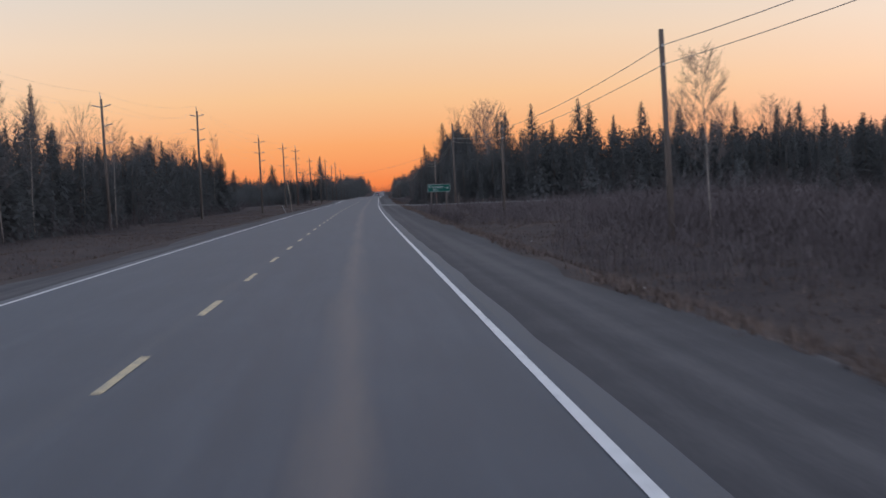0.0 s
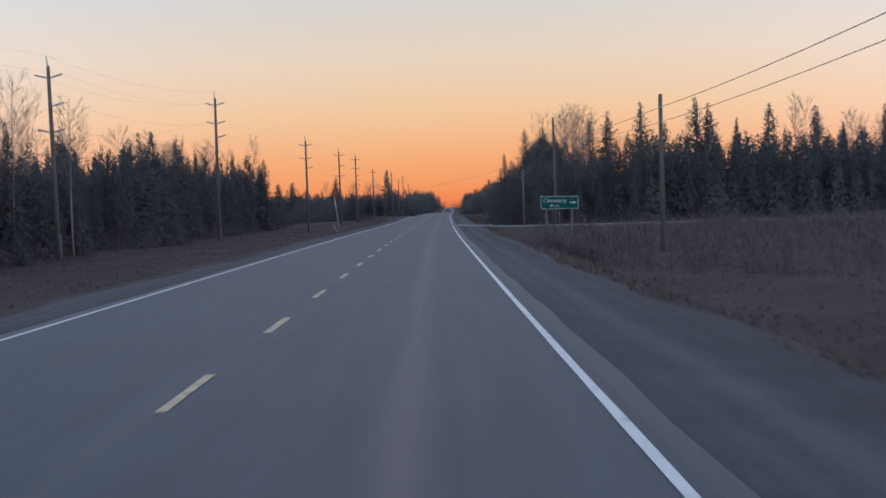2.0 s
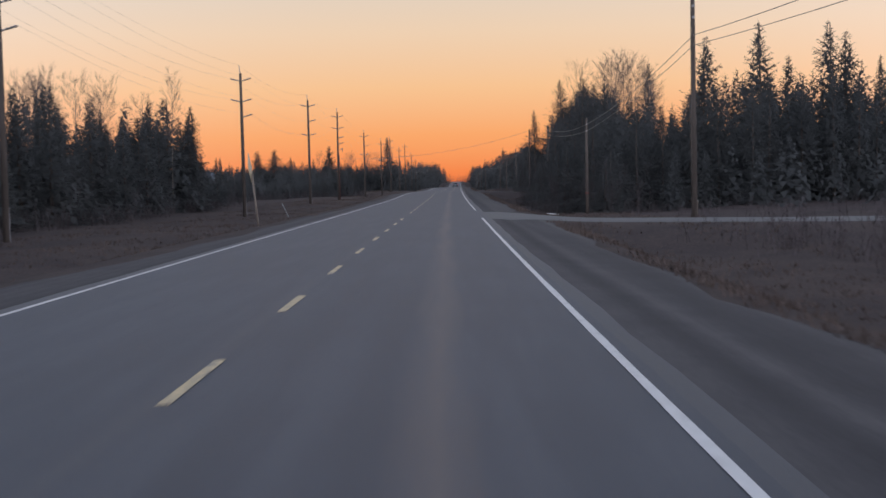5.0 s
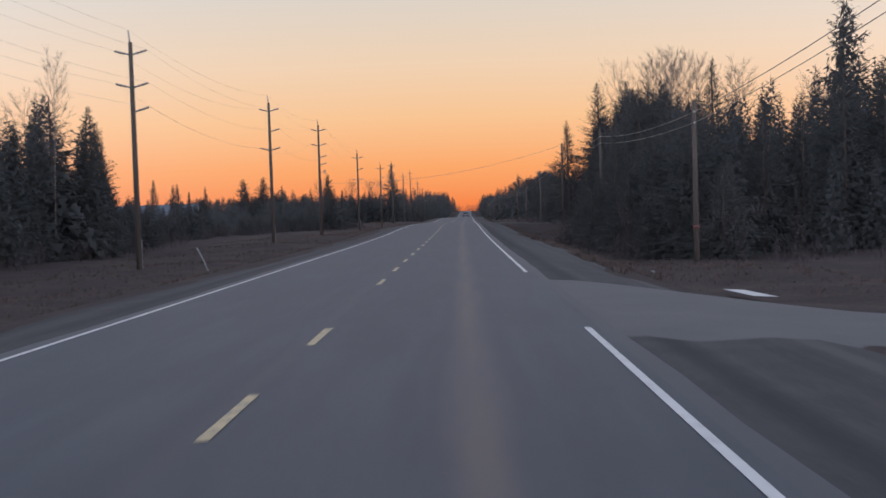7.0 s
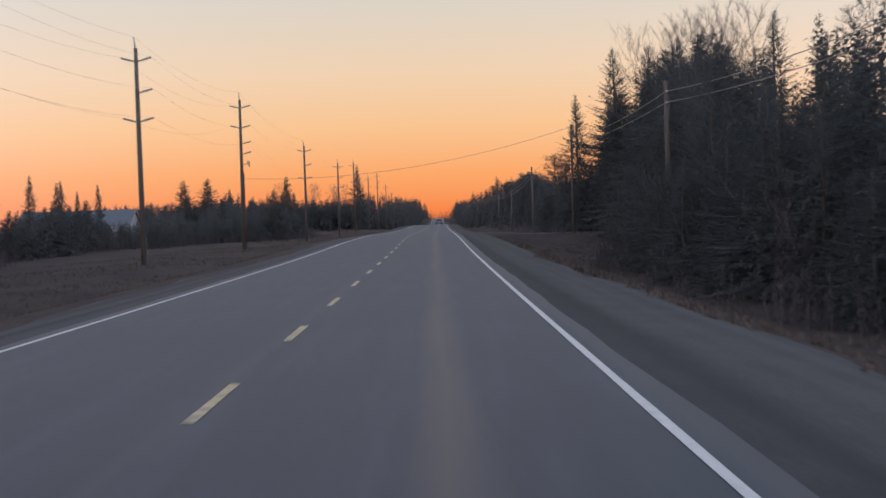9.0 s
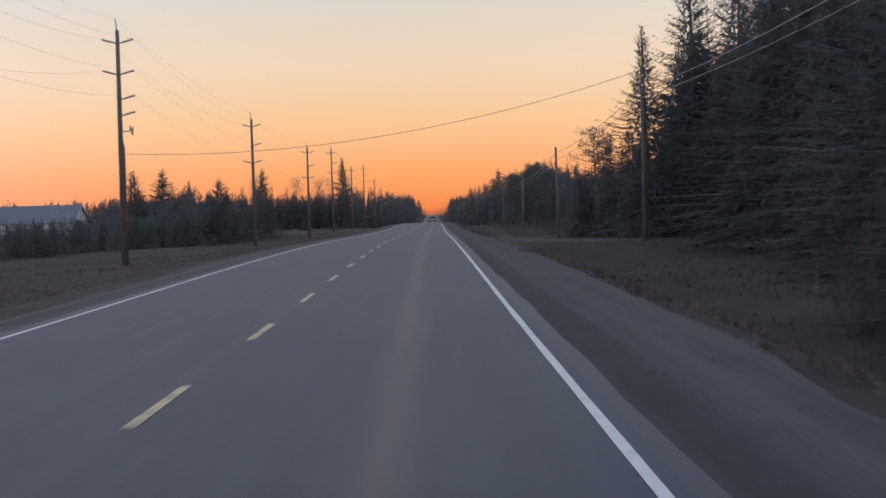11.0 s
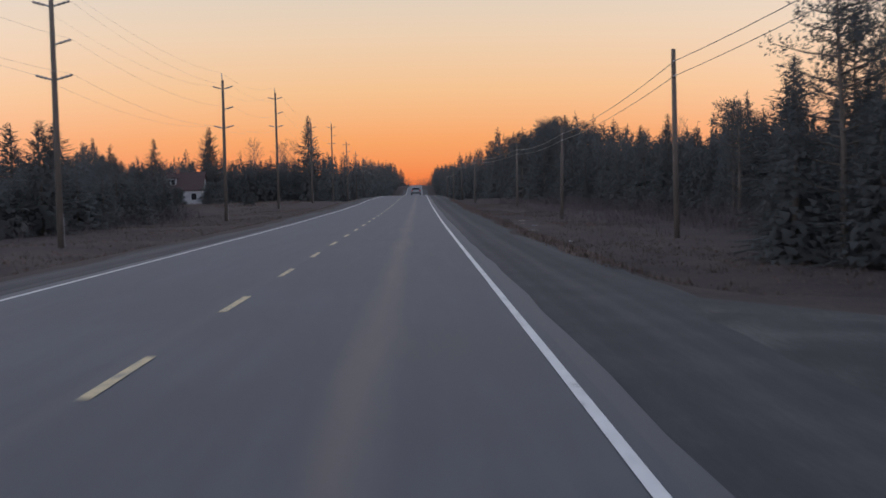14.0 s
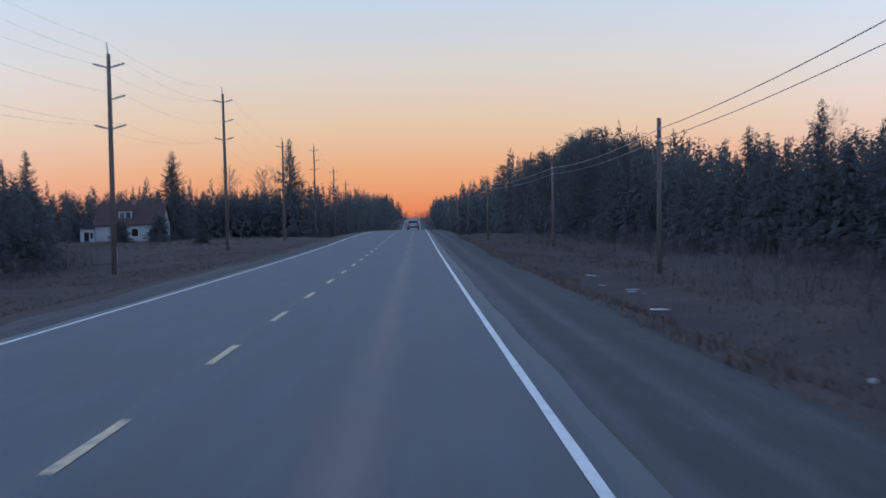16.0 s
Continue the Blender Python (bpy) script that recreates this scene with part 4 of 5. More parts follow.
bare_brush("bare_brush", 1700, right_brush, 0.7, 1.9, "grey-brown leafless brush in the wet ground by the road")
bare_brush("bare_brush", 900, field_brush, 0.6, 1.5, "low grey leafless brush in the open ground by the side road", stems=7)
bare_brush("bare_brush", 420, side_road_brush, 0.7, 1.5, "leafless brush along the bank of the side road", stems=8)
bare_brush("bare_brush", 200, thicket, 1.6, 3.0, "dense dark leafless thicket near the telephone line", stems=16, twigs=9, thick=0.7)
bare_brush("bare_brush", 1100, edge_brush, 0.8, 2.0, "leafless brush at the foot of the woods")
def tall_edge_brush():
    if rng.random() < 0.6:
        y = rng.uniform(186, 268)
        e, _ = wood_edge(1, y)
        return float(road_x(y)) + e + rng.uniform(-2.4, 0.6), y
    y = rng.uniform(70, 245)
    e, _ = wood_edge(-1, y)
    return float(road_x(y)) - e + rng.uniform(-0.6, 2.4), y


bare_brush("bare_brush", 80, tall_edge_brush, 2.0, 5.5, "tall leafless saplings along the edge of the woods", stems=4, twigs=22, thick=0.7)
bare_brush("bare_brush", 420, far_right_brush, 0.4, 1.1, "low leafless brush on the flat verge")


PUDDLES = ((10.7, 369, 0.26, 0.8), (10.1, 361.5, 0.14, 0.4), (10.7, 358, 0.30, 0.35), (10.4, 356.2, 0.2, 0.3), (10.4, 354.0, 0.10, 0.2), (9.5, 346.8, 0.28, 0.4))
dice = np.random.default_rng(11)


def grass(name, x, y, h0, h1, label):
    """Tufts of five bent blades at each spot."""
    x, y = np.repeat(x, 5), np.repeat(y, 5)
    n = len(x)
    z = np.repeat(ground_z(x[::5], y[::5]), 5) - 0.03
    az, L = dice.uniform(0, 6.283, n), dice.uniform(h0, h1, n)
    p = np.stack([x + dice.normal(0, 0.09, n), y + dice.normal(0, 0.09, n), z], 1)
    d = np.stack([np.cos(az) * dice.uniform(0.2, 0.8, n), np.sin(az) * dice.uniform(0.2, 0.8, n), np.ones(n)], 1) * L[:, None]
    e = np.stack([-np.sin(az), np.cos(az), np.zeros(n)], 1) * dice.uniform(0.010, 0.026, n)[:, None]
    V = np.stack([p - e, p + e, p + d], 1).reshape(-1, 3)
    ob = mesh_object(name, V, np.arange(3 * n).reshape(-1, 3), STRAW)
    return tagged(ob, label, "grass", kind="stuff")


def verge(side, lo, hi, count, y0=-8, y1=430):
    """Spots on the verge, in uneven drifts, clear of the side road, the entrance and the puddles."""
    y = dice.uniform(y0, y1, count * 3)
    o = lo + (hi - lo) * dice.random(count * 3) ** 1.5
    keep = np.sin(o * 0.8 + y * 0.19) + np.sin(y * 0.43 + 1.7 * o) + dice.uniform(-1.2, 1.2, len(y)) > -0.4
    if side > 0:
        keep &= (np.abs(y - side_axis(o)) > 4.4) & ~((o < 9.5) & (y > SIDE_Y - 4.5) & (y < 171))
        keep &= (np.abs(y - ENTRY_Y + 0.15 * (o - 5)) > 4.2) & ~((o < 11) & (y > 266) & (y < 292))
        for po, py, a, b in PUDDLES:
            keep &= ~((np.abs(o - po) < 1.0) & (y - py > -7) & (y - py < b))
    o, y = o[keep][:count], y[keep][:count]
    return road_x(y) + side * o, y


grass("dry_grass", *verge(1, 6.3, 15, 19000), 0.05, 0.20, "dry straw-coloured grass on the ditch bank")
grass("dry_grass", *verge(-1, 7.0, 20, 19000), 0.05, 0.22, "dry straw-coloured grass under the power line")
grass("dry_grass", dice.uniform(-52, -12, 3000), dice.uniform(430, 560, 3000), 0.15, 0.5, "pale dry grass on the yard before the house")


# ---------------------------------------------------------------- power line, to the left
def utility_pole(x, y, top, arms, label, lean=0.0, pin=True, switch=False):
    z0 = float(ground_z(x, y)) - 0.1
    h = top - z0
    root = thing("utility_pole", x, y, z0, label, "utility pole", "power line poles")
    root.rotation_euler = (0, radians(lean), 0)
    pin_h = 0.65 if pin else 0.0
    v, f = tube([(0, 0, 0), (0, 0, h * 0.5), (0, 0, h - pin_h)], [0.165, 0.14, 0.105], 10)
    mesh_object("pole", v, f, DARK_POLE_WOOD, root, smooth=False)
    bm = bmesh.new()
    bmesh.ops.create_cone(bm, cap_ends=True, segments=8, radius1=0.02, radius2=0.02, depth=1.6, matrix=Matrix.Translation((0.16, 0.02, 0.9)))
    part("ground_wire_guard", bm, STEEL, root)
    if pin:
        v, f = tube([(0, 0, h - pin_h - 0.25), (-0.06, 0, h - 0.25), (-0.10, 0, h)], [0.05, 0.045, 0.03], 6)
        mesh_object("top_pin", v, f, STEEL, root)
    tips = []
    for drop, sides in arms:
        for s in sides:
            z = h - drop
            v, f = tube([(s * 0.12, 0, z - 0.10), (s * 0.30, 0, z - 0.04)], [0.055, 0.045], 6)
            bracket = mesh_object("bracket", v, f, STEEL, root)
            pts = [(s * (0.28 + 0.10 * k), 0, z - 0.05 + 0.028 * k) for k in range(7)]
            radii = [0.035, 0.075, 0.04, 0.075, 0.04, 0.07, 0.035]
            v, f = tube(pts, radii, 8)
            mesh_object("insulator", v, f, PORCELAIN, root)
            tips.append((drop, s, (x + s * 0.88 + math.sin(radians(lean)) * z, y, z0 + z + 0.14)))
    if switch:
        # a fused switch on an arm, and a cable riser down the pole from below it
        z = h - 6.3
        v, f = tube([(0.1, 0, z), (0.75, 0, z + 0.05)], [0.04, 0.03], 6)
        arm = mesh_object("switch_arm", v, f, STEEL, root)
        v, f = tube([(0.70, -0.04, z - 0.22), (0.66, -0.04, z + 0.02), (0.74, -0.04, z + 0.26)], [0.05, 0.06, 0.04], 8)
        mesh_object("fuse", v, f, PORCELAIN, arm)
        v, f = tube([(0.55, 0.05, z + 0.05), (0.55, 0.05, z + 0.34)], [0.06, 0.045], 8)
        mesh_object("insulator", v, f, PORCELAIN, arm)
        v, f = tube([(0.17, 0.03, 0.1), (0.16, 0.03, z - 1.0), (0.13, 0.03, z - 0.6)], [0.075, 0.07, 0.03], 8)
        mesh_object("cable_riser", v, f, FADED_RED, root)
    return (x - 0.1 + math.sin(radians(lean)) * h, y, z0 + h + 0.02), tips


A = [(1.3, (-1, 1)), (3.1, (1,)), (4.75, (-1, 1))]
B = [(1.25, (-1, 1)), (3.0, (-1, 1)), (4.4, (1,)), (5.3, (1,))]
C = [(1.2, (-1, 1)), (2.95, (-1, 1)), (4.25, (1,))]
pole_label = "tall weathered wooden power pole with short insulator arms"
LEFT_POLES = [(-25.0, 76, 12.4, A), (-21.5, 118.6, 12.1, A), (-17.9, 156.6, 13.4, C), (-14.2, 203.6, 11.9, C), (-13.0, 246.2, 12.5, A), (-12.6, 283.4, 13.2, B), (-11.4, 331.2, 12.1, A),
              (-10.5, 381.2, 12.2, A), (-10.0, 424.5, 14.4, A), (-9.2, 474, 13.2, A), (-9.0, 536, 16.2, A), (-7.6, 581, 14.0, A), (-6.9, 628, 12.6, A), (-6.1, 676, 12.0, A), (-5.2, 724, 12.0, A), (-4.3, 772, 12.0, A), (-3.3, 822, 13, A), (-2.2, 874, 13.5, A)]
tops, arm_tips = [], []
for i, (x, y, top, arms) in enumerate(LEFT_POLES):
    t, tips = utility_pole(x, y, top, arms, pole_label, lean=-0.9 if i == 1 else rng.uniform(-0.4, 0.4), switch=i == 5)
    tops.append(t)
    arm_tips.append(tips)


def sagging(a, b, sag, n=10):
    a, b = np.array(a), np.array(b)
    return [tuple(a + (b - a) * s - np.array([0, 0, 4 * sag * s * (1 - s)])) for s in np.linspace(0, 1, n)]


def wire(name, supports, sag, radius, material, label, sides=4):
    pts = []
    for a, b in zip(supports[:-1], supports[1:]):
        pts += sagging(a, b, sag)[:-1]
    pts.append(supports[-1])
    v, f = tube(pts, radius, sides)
    ob = mesh_object(name, v, f, material)
    return tagged(ob, label, "overhead wire")


def tip_like(i, drop, s):
    best = min((t for t in arm_tips[i] if t[1] == s), key=lambda t: abs(t[0] - drop))
    return best[2]


n_l = len(LEFT_POLES)
wire("overhead_wire", tops, 0.75, 0.0048, CONDUCTOR, "thin conductor strung along the tops of the power poles")
for drop, s in ((1.3, -1), (1.3, 1), (4.75, -1), (4.75, 1), (3.1, 1)):
    wire("overhead_wire", [tip_like(i, drop, s) for i in range(n_l)], 0.85, 0.0048, CONDUCTOR, "thin conductor sagging between the power poles' arms")


# ---------------------------------------------------------------- telephone line, to the right
def telephone_pole(x, y, top, label, lean=0.0, ring=False, hung=(0.5, 0.95)):
    z0 = float(ground_z(x, y)) - 0.1
    h = top - z0
    root = thing("telephone_pole", x, y, z0, label, "telephone pole", "telephone line poles")
    root.rotation_euler = (0, radians(lean), 0)
    v, f = tube([(0, 0, 0), (0, 0, h * 0.5), (0, 0, h - 0.02), (0, 0, h)], [0.14, 0.12, 0.10, 0.08], 10)
    mesh_object("pole", v, f, DARK_POLE_WOOD, root)
    clamps = []
    for zc in (h - hung[0], h - hung[1]):
        bm = bmesh.new()
        box(bm, -0.05, -0.20, zc - 0.05, 0.05, -0.10, zc + 0.05, 0.01)
        part("cable_clamp", bm, STEEL, root)
        clamps.append((x + math.sin(radians(lean)) * zc, y - 0.17, z0 + zc))
    if ring:
        v, f = tube([(0, 0, 1.62), (0, 0, 1.80)], 0.165, 12)
        mesh_object("red_band", v, f, FADED_RED, root)
    return clamps


RIGHT_POLES = [(17.0, 6, 7.6), (14.5, 50.3, 7.5), (13.9, 102.4, 7.0), (13.9, 155.1, 9.8), (13.9, 194.6, 6.4), (14.4, 232, 7.6), (15.9, 278.4, 9.2), (17.1, 326.6, 7.7), (17.5, 367.3, 6.2), (18.5, 412, 6.3),
               (16.5, 456, 6.2), (17.0, 500, 6.2), (17.5, 545, 5.4), (18.0, 590, 4.6)]
pair = []
for i, (x, y, top) in enumerate(RIGHT_POLES):
    pair.append(telephone_pole(x, y, top, "plain weathered grey wooden pole carrying two cables", lean=(0.4, -1.2, 0.3, 0, 0.2, -0.2, 0.1, -0.5, 0.9, 0.2)[i % 10], ring=(i == 4), hung=(0.65, 1.4) if i in (1, 2) else (0.55, 1.2) if i == 7 else (0.5, 1.0)))
attach = lambda i, k: (pair[i][k][0], pair[i][k][1], min(pair[i][k][2], (99, 99, 99, 8.0, 99, 99, 8.0)[i] - 0.45 * k if i < 7 else 99))
for k in (0, 1):
    wire("overhead_cable", [attach(i, k) for i in range(len(RIGHT_POLES))], 0.36 - 0.06 * k, 0.017 if k == 0 else 0.015, CABLE, "dark cable sagging between the telephone poles", sides=5)
cross_from = (LEFT_POLES[5][0] + 0.17, LEFT_POLES[5][1], 5.65)
v, f = tube(sagging(cross_from, (15.9, 278.3, 9.0), 1.3, 18), 0.016, 5)
tagged(mesh_object("overhead_cable", v, f, CABLE), "dark service cable crossing high over the road", "overhead wire")


# ---------------------------------------------------------------- road sign "Cemetery Road"
def text_mesh(body, size, parent, material, x, y, z, name="lettering"):
    cu = bpy.data.curves.new(name, "FONT")
    cu.body, cu.size, cu.extrude, cu.align_x, cu.align_y = body, size, 0.002, "CENTER", "CENTER"
    tmp = bpy.data.objects.new(name, cu)
    me = bpy.data.meshes.new_from_object(tmp)
    bpy.data.objects.remove(tmp)
    me.materials.append(material)
    ob = new(name, me)
    ob.parent = parent
    ob.matrix_basis = pose(x, y, z, 90, 0, 0)
    return ob


def road_sign():
    z0 = float(ground_z(8.26, 98.55))
    root = thing("road_sign", 8.26, 98.55, z0, "green road sign with white border, lettering and arrow on two posts", "road sign", rz=-2)
    root.rotation_euler = (0, radians(1.2), radians(-2))
    lo, hi, w = 1.41 - z0, 2.01 - z0, 0.885
    bm = bmesh.new()
    box(bm, -w, 0, lo, w, 0.012, hi)
    panel = part("panel", bm, SIGN_GREEN, root)
    for a, b, c, d in ((-w, lo, w, lo + 0.022), (-w, hi - 0.022, w, hi), (-w, lo + 0.022, -w + 0.022, hi - 0.022), (w - 0.022, lo + 0.022, w, hi - 0.022)):
        bm = bmesh.new()
        box(bm, a, -0.004, b, c, 0.0, d)
        part("border", bm, SIGN_WHITE, panel)
    text_mesh("Cemetery", 0.27, panel, SIGN_WHITE, -0.23, -0.003, hi - 0.21)
    text_mesh("Road", 0.19, panel, SIGN_WHITE, -0.24, -0.003, lo + 0.15)
    bm = bmesh.new()
    box(bm, 0.48, -0.005, (lo + hi) / 2 - 0.022, 0.66, -0.001, (lo + hi) / 2 + 0.022)
    tri_v = [bm.verts.new(p) for p in ((0.64, -0.005, (lo + hi) / 2 + 0.075), (0.64, -0.005, (lo + hi) / 2 - 0.075), (0.78, -0.005, (lo + hi) / 2))]
    bm.faces.new(tri_v)
    part("arrow", bm, SIGN_WHITE, panel)
    for x in (-0.62, 0.58):
        bm = bmesh.new()
        box(bm, x - 0.05, 0.014, -0.3, x + 0.05, 0.11, hi - 0.05, 0.006)
        part("post", bm, DARK_POLE_WOOD, root)


road_sign()


def diamond_marker():
    x, y = -7.0, 162.1
    z0 = float(ground_z(x, y))
    root = thing("warning_sign", x, y, z0, "weathered bare-board diamond sign turned edgewise on a leaning post", "road sign")
    root.rotation_euler = (radians(5), radians(1), radians(-88.5))
    v, f = tube([(0, 0.05, -0.3), (0, 0.05, 2.9)], 0.05, 8)
    mesh_object("post", v, f, POLE_WOOD, root)
    bm = bmesh.new()
    box(bm, -0.54, -0.012, -0.54, 0.54, 0.012, 0.54, 0.004)
    bmesh.ops.rotate(bm, verts=bm.verts, matrix=Matrix.Rotation(radians(45), 3, "Y"))
    bmesh.ops.translate(bm, verts=bm.verts, vec=(0, -0.02, 3.22))
    part("panel", bm, SIGN_BACK, root)


diamond_marker()


def stake(x, y, h, dx, dy, label, mat=POLE_WOOD):
    z0 = float(ground_z(x, y))
    root = thing("marker_stake", x, y, z0, label, "marker stake")
    v, f = tube([(0, 0, -0.2), (dx * 0.5, dy * 0.5, h * 0.5), (dx, dy, h)], [0.04, 0.038, 0.034], 6)
    mesh_object("stake", v, f, mat, root)
    v, f = tube([(dx, dy, h - 0.02), (dx * 1.02, dy * 1.02, h + 0.02)], [0.045, 0.03], 6)
    mesh_object("cap", v, f, SIGN_WHITE, root)


stake(-10.3, 202.8, 1.25, -0.62, 0.0, "pale wooden stake leaning in the roadside grass", SIGN_WHITE)
stake(-23.5, 166, 1.3, 0.1, 0, "short grey stake at the edge of the woods")
stake(20.2, 184, 1.0, 0.05, 0, "grey wooden stake in the grass beyond the side road")
stake(14.6, 158.5, 1.4, 0, 0, "short grey stake beside the side road")


# ---------------------------------------------------------------- house beyond the yard
def house():
    gz = -1.25
    root = thing("house", -43.4, 541, gz, "small white house with a dark red roof and a porch", "house", rz=0)
    w, dpt, eave, ridge = 6.1, 4.0, 3.5, 7.1
    bm = bmesh.new()
    box(bm, -w, -dpt, -0.3, w, dpt, eave)
    part("wall", bm, SIDING, root)
    for s in (-1, 1):
        bm = bmesh.new()
        a = [bm.verts.new(p) for p in ((s * w, -dpt, eave), (s * w, dpt, eave), (s * w, 0, ridge - 0.2))]
        b = [bm.verts.new((p.co.x - s * 0.2, p.co.y, p.co.z)) for p in a]
        bm.faces.new(a)
        bm.faces.new(b[::-1])
        for i in range(3):
            bm.faces.new((a[i], a[(i + 1) % 3], b[(i + 1) % 3], b[i]))
        bmesh.ops.recalc_face_normals(bm, faces=bm.faces)
        part("gable", bm, SIDING, root)
    for s in (-1, 1):
        bm = bmesh.new()
        q = [(-w - 0.35, s * (dpt + 0.45), eave - 0.3), (w + 0.35, s * (dpt + 0.45), eave - 0.3), (w + 0.35, 0, ridge), (-w - 0.35, 0, ridge)]
        t = [bm.verts.new(p) for p in q]
        u = [bm.verts.new((p[0], p[1], p[2] + 0.18)) for p in q]
        bm.faces.new(u)
        bm.faces.new(t[::-1])
        for i in range(4):
            bm.faces.new((t[i], t[(i + 1) % 4], u[(i + 1) % 4], u[i]))
        bmesh.ops.recalc_face_normals(bm, faces=bm.faces)
        part("roof", bm, SHINGLES, root)
    bm = bmesh.new()
    box(bm, 0.1, -0.35, ridge - 0.4, 0.8, 0.35, ridge + 0.9, 0.02)
    part("chimney", bm, BRICK, root)
    # dormer
    bm = bmesh.new()
    box(bm, -1.9, -3.1, 4.2, 0.5, -0.9, 5.9)
    dormer = part("dormer", bm, SIDING, root)
    bm = bmesh.new()
    box(bm, -2.1, -3.35, 5.9, 0.7, -0.8, 6.1)
    part("dormer_roof", bm, SHINGLES, dormer)
    for x in (-1.25, -0.15):
        bm = bmesh.new()
        box(bm, x - 0.4, -3.14, 4.6, x + 0.4, -3.104, 5.6)
        part("pane", bm, DARK_GLASS, dormer)
    # wall windows, porch
    for x, z0, z1, hw in ((4.4, 1.2, 2.6, 0.55), (1.2, 1.2, 2.6, 0.6)):
        bm = bmesh.new()
        box(bm, x - hw - 0.1, -dpt - 0.05, z0 - 0.1, x + hw + 0.1, -dpt - 0.003, z1 + 0.1)
        win = part("window", bm, SIGN_WHITE, root)
        bm = bmesh.new()
        box(bm, x - hw, -dpt - 0.075, z0, x + hw, -dpt - 0.053, z1)
        part("pane", bm, DARK_GLASS, win)
    bm = bmesh.new()
    box(bm, -8.6, -dpt - 0.6, -0.3, -w - 0.01, 1.5, 2.75)
    porch = part("porch", bm, SIDING, root)
    bm = bmesh.new()
    box(bm, -8.9, -dpt - 0.95, 2.75, -w - 0.01, 1.7, 2.95)
    part("porch_roof", bm, SHINGLES, porch)
    bm = bmesh.new()
    box(bm, -7.9, -dpt - 0.64, 0.0, -7.0, -dpt - 0.605, 2.1)
    part("porch_door", bm, DARK_GLASS, porch)
    bm = bmesh.new()
    box(bm, -6.75, -dpt - 0.64, 1.0, -6.3, -dpt - 0.605, 2.1)
    part("porch_window", bm, DARK_GLASS, porch)


house()


def barn():
    """A broad gabled barn, its ridge across the line of the road."""
    root = thing("barn", -77.5, 466, -1.2, "white barn with a pale grey metal roof behind low trees", "barn")
    w, dp, eave, ridge = 13.0, 6.0, 3.9, 7.3
    bm = bmesh.new()
    box(bm, -w, -dp, -0.3, w, dp, eave)
    part("wall", bm, WHITE_BOARDS, root)
    for s in (-1, 1):
        bm = bmesh.new()
        a = [bm.verts.new(q) for q in ((s * w, -dp, eave), (s * w, dp, eave), (s * w, 0, ridge - 0.15))]
        b = [bm.verts.new((v.co.x - s * 0.2, v.co.y, v.co.z)) for v in a]
        bm.faces.new(a)
        bm.faces.new(b[::-1])
        for i in range(3):
            bm.faces.new((a[i], a[(i + 1) % 3], b[(i + 1) % 3], b[i]))
        bmesh.ops.recalc_face_normals(bm, faces=bm.faces)
        part("gable", bm, WHITE_BOARDS, root)
        bm = bmesh.new()
        q = [(-w - 0.4, s * (dp + 0.5), eave - 0.28), (w + 0.4, s * (dp + 0.5), eave - 0.28), (w + 0.4, 0, ridge), (-w - 0.4, 0, ridge)]
        t = [bm.verts.new(v) for v in q]
        u = [bm.verts.new((v[0], v[1], v[2] + 0.12)) for v in q]
        bm.faces.new(u)
        bm.faces.new(t[::-1])
        for i in range(4):
            bm.faces.new((t[i], t[(i + 1) % 4], u[(i + 1) % 4], u[i]))
        bmesh.ops.recalc_face_normals(bm, faces=bm.faces)
        part("roof", bm, ROOF_METAL, root)
        # rake boards on the gable towards the road
        v, f = tube([(w + 0.42, s * (dp + 0.45), eave - 0.42), (w + 0.42, 0, ridge - 0.14)], 0.13, 4)
        mesh_object("rake_board", v, f, WHITE_BOARDS, root)
    for x in (-7.5, 4.5):
        bm = bmesh.new()
        box(bm, x - 1.6, -dp - 0.06, -0.2, x + 1.6, -dp - 0.003, 2.7)
        part("door", bm, DARK_GLASS, root)


barn()


def yard_bush(x, y, h, w, label):
    trunk = tube([(0, 0, -0.2), (0, 0, h * 0.5)], [0.08, 0.04], 5)
    crown = conifer_crown(rng, h, w, 300, 6, low=0.02, power=0.45, size=1.3, fill=700)
    z = float(ground_z(x, y))
    root = thing("yard_bush", x, y, z, label, "bush", "yard bushes")
    mesh_object("trunk", *trunk, BARK, root)
    foliage_object("crown", *outward(*crown), NEEDLES, root)


yard_bush(-27.3, 482, 3.7, 1.9, "dense rounded cedar bush before the house")
yard_bush(-33.5, 486, 3.0, 2.0, "dense rounded cedar bush before the house")
yard_bush(-18.8, 466, 1.9, 1.1, "low cedar bush in the yard")


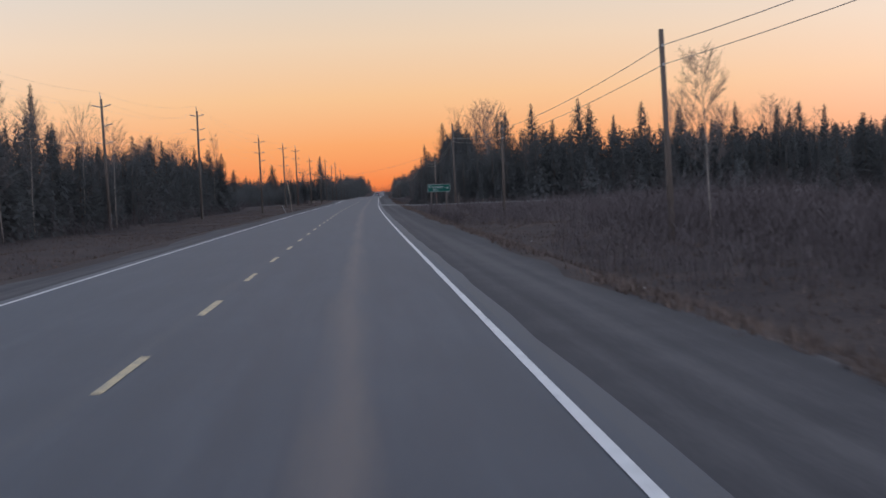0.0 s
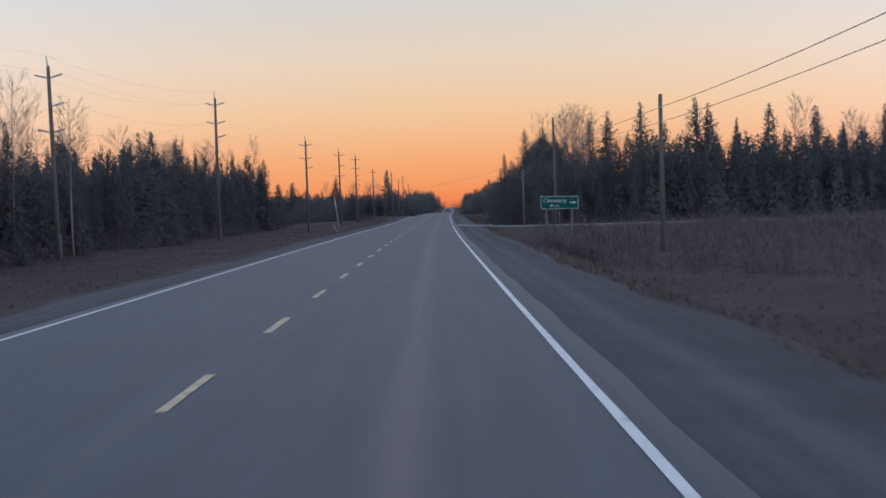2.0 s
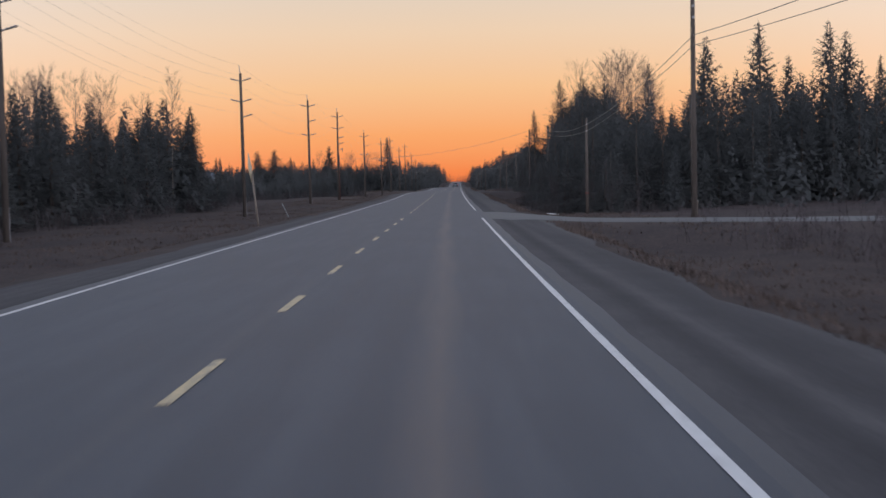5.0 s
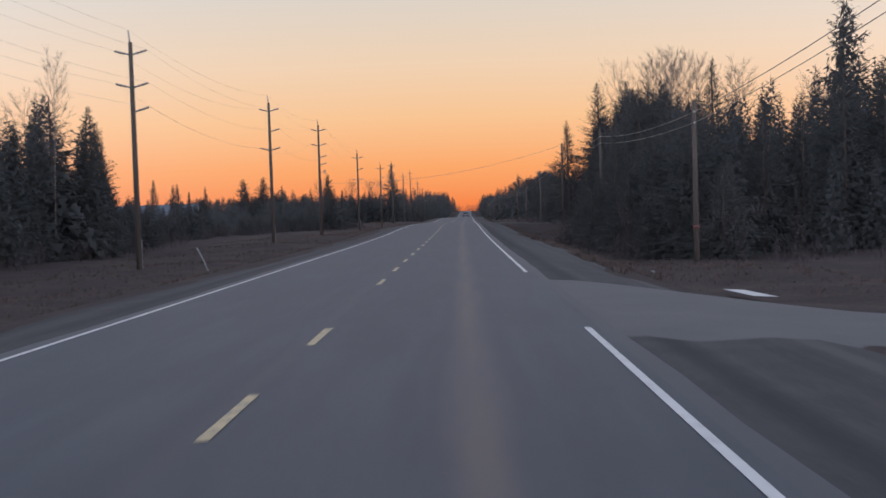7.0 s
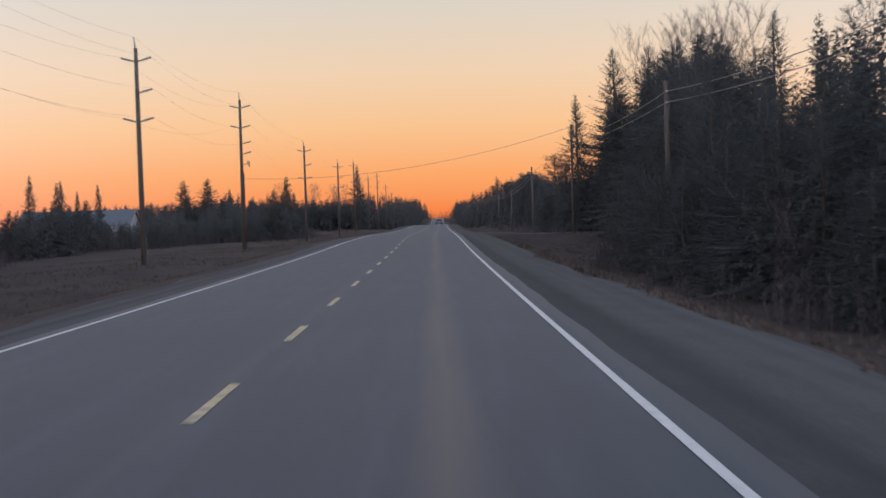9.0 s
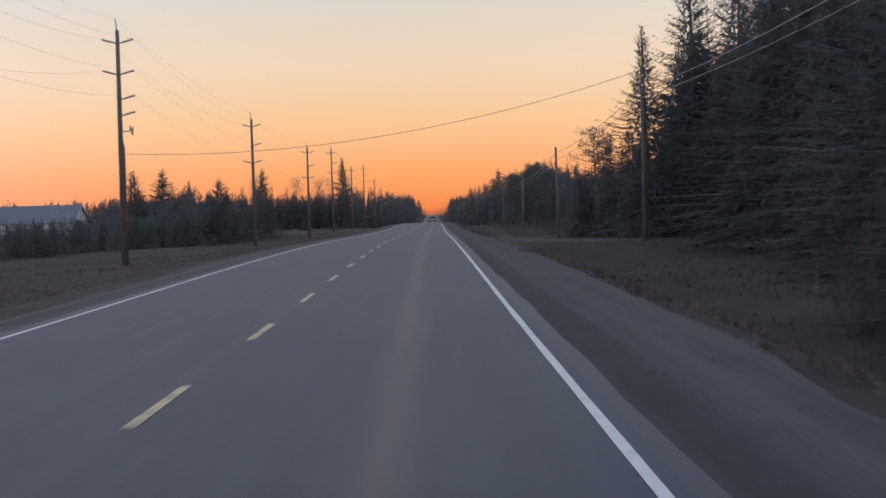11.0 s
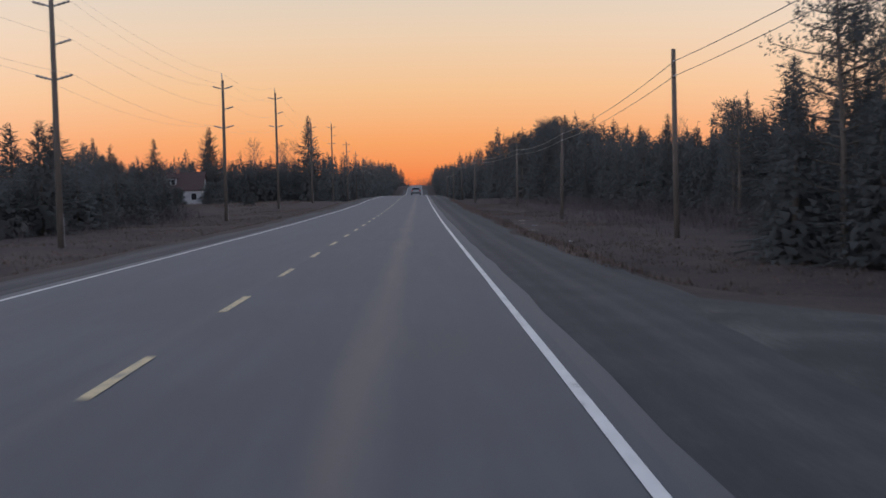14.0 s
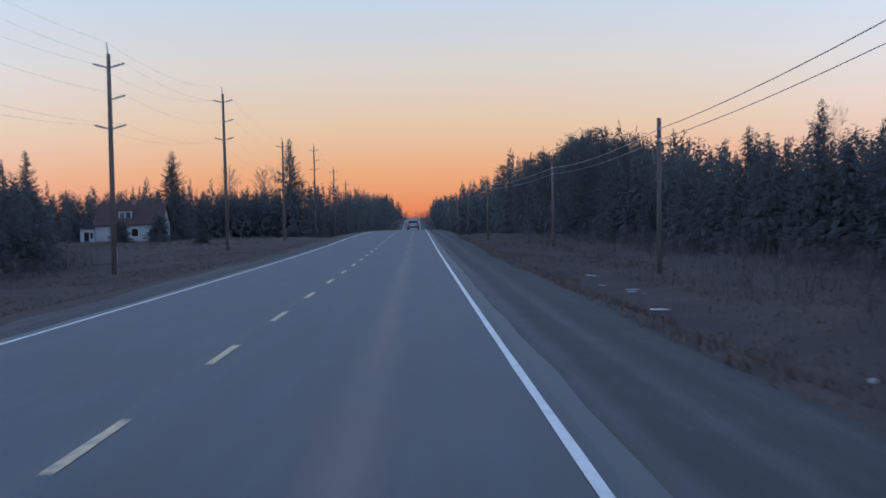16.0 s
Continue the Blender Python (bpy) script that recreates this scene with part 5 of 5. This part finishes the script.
# ---------------------------------------------------------------- car ahead on the far rise
def car(x, y, rz):
    z = float(road_z(y))
    root = thing("car", x, y, z, "silver hatchback seen from behind, on the far stretch of road", "car", rz=rz)
    prof = [(-2.1, 0.35), (-2.15, 0.75), (-2.05, 1.02), (-1.75, 1.42), (-1.3, 1.56), (0.1, 1.56), (0.85, 1.08), (1.95, 0.92), (2.1, 0.6), (2.1, 0.35)]
    bm = bmesh.new()
    L = [bm.verts.new((-0.88 + (0.14 if p[1] > 1.1 else 0), p[0], p[1])) for p in prof]
    R = [bm.verts.new((0.88 - (0.14 if p[1] > 1.1 else 0), p[0], p[1])) for p in prof]
    bm.faces.new(L)
    bm.faces.new(R[::-1])
    for i in range(len(prof)):
        j = (i + 1) % len(prof)
        bm.faces.new((L[i], R[i], R[j], L[j]))
    bmesh.ops.recalc_face_normals(bm, faces=bm.faces)
    bmesh.ops.bevel(bm, geom=list(bm.edges), offset=0.04, segments=2, affect="EDGES")
    part("body", bm, CAR_PAINT, root)
    bm = bmesh.new()
    g = [bm.verts.new(p) for p in ((-0.72, -2.06, 1.06), (0.72, -2.06, 1.06), (0.62, -1.78, 1.42), (-0.62, -1.78, 1.42))]
    bm.faces.new(g)
    r = bmesh.ops.extrude_face_region(bm, geom=list(bm.faces))
    bmesh.ops.translate(bm, verts=[v for v in r["geom"] if isinstance(v, bmesh.types.BMVert)], vec=(0, -0.02, 0.012))
    part("rear_window", bm, DARK_GLASS, root)
    for s in (-1, 1):
        bm = bmesh.new()
        box(bm, s * 0.72 - 0.13, -2.20, 0.78, s * 0.72 + 0.13, -2.10, 1.0, 0.02)
        part("tail_light", bm, RED_LENS, root)
        for yy in (-1.35, 1.35):
            bm = bmesh.new()
            bmesh.ops.create_cone(bm, cap_ends=True, segments=20, radius1=0.33, radius2=0.33, depth=0.2, matrix=Matrix.Translation((s * 0.8, yy, 0.33)) @ Matrix.Rotation(radians(90), 4, "Y"))
            part("wheel", bm, RUBBER, root)
    bm = bmesh.new()
    box(bm, -0.26, -2.19, 0.60, 0.26, -2.165, 0.72)
    part("number_plate", bm, SIGN_WHITE, root)
    bm = bmesh.new()
    box(bm, -0.86, -2.2, 0.34, 0.86, -2.08, 0.56, 0.03)
    part("bumper", bm, RUBBER, root)


car(float(road_x(503)) + 1.85, 503, -1.1)


# ---------------------------------------------------------------- ditch water, stones
def puddle(o, y, a, b, rz):
    x = float(road_x(y)) + o
    n = 18
    verts = [(0, 0, 0)] + [(a * math.cos(6.283 * k / n) * (1 + 0.25 * math.sin(3 * k + y)), b * math.sin(6.283 * k / n) * (1 + 0.2 * math.cos(2 * k + y)), 0) for k in range(n)]
    # flat pale patch, a sky reflection painted on ditch water
    ob = mesh_object("ditch_puddle", verts, [(0, 1 + k, 1 + (k + 1) % n) for k in range(n)], WATER)
    ob.matrix_basis = pose(x, y, max(float(ground_z(x + dx, y + dy)) for dx in (-a * 0.6, 0, a * 0.6) for dy in (-b * 0.6, 0, b * 0.6)) + 0.02, 0, 0, rz)
    tagged(ob, "small ditch puddle with its sky glint painted pale", "ice patch", kind="structure")


for o, y, a, b in PUDDLES:
    puddle(o, y, a, b, 3)


# rounded pale lumps stand in for bits of white litter
def stone(x, y, s, seed):
    bm = bmesh.new()
    bmesh.ops.create_icosphere(bm, subdivisions=2, radius=s)
    for v in bm.verts:
        v.co *= 1 + 0.35 * noise.noise(v.co * (1.6 / s) + Vector((seed, 0, 0)))
        v.co.z *= 0.65
    me = bpy.data.meshes.new("pale_lump")
    bm.to_mesh(me)
    bm.free()
    me.materials.append(STONE)
    ob = new("pale_lump", me)
    ob.matrix_basis = pose(x, y, float(ground_z(x, y)) + 0.2 * s, 0, 0, 37 * seed)
    tagged(ob, "small pale lump standing in for litter in the verge", "stone", "verge stones")


for i, (o, y, s) in enumerate(((8.6, 80.5, 0.10), (7.6, 26, 0.08), (10.2, 60, 0.07), (9.8, 188.5, 0.10), (8.9, 300.5, 0.12), (7.9, 122, 0.1), (9.8, 331, 0.1))):
    stone(float(road_x(y)) + o, y, s, i)
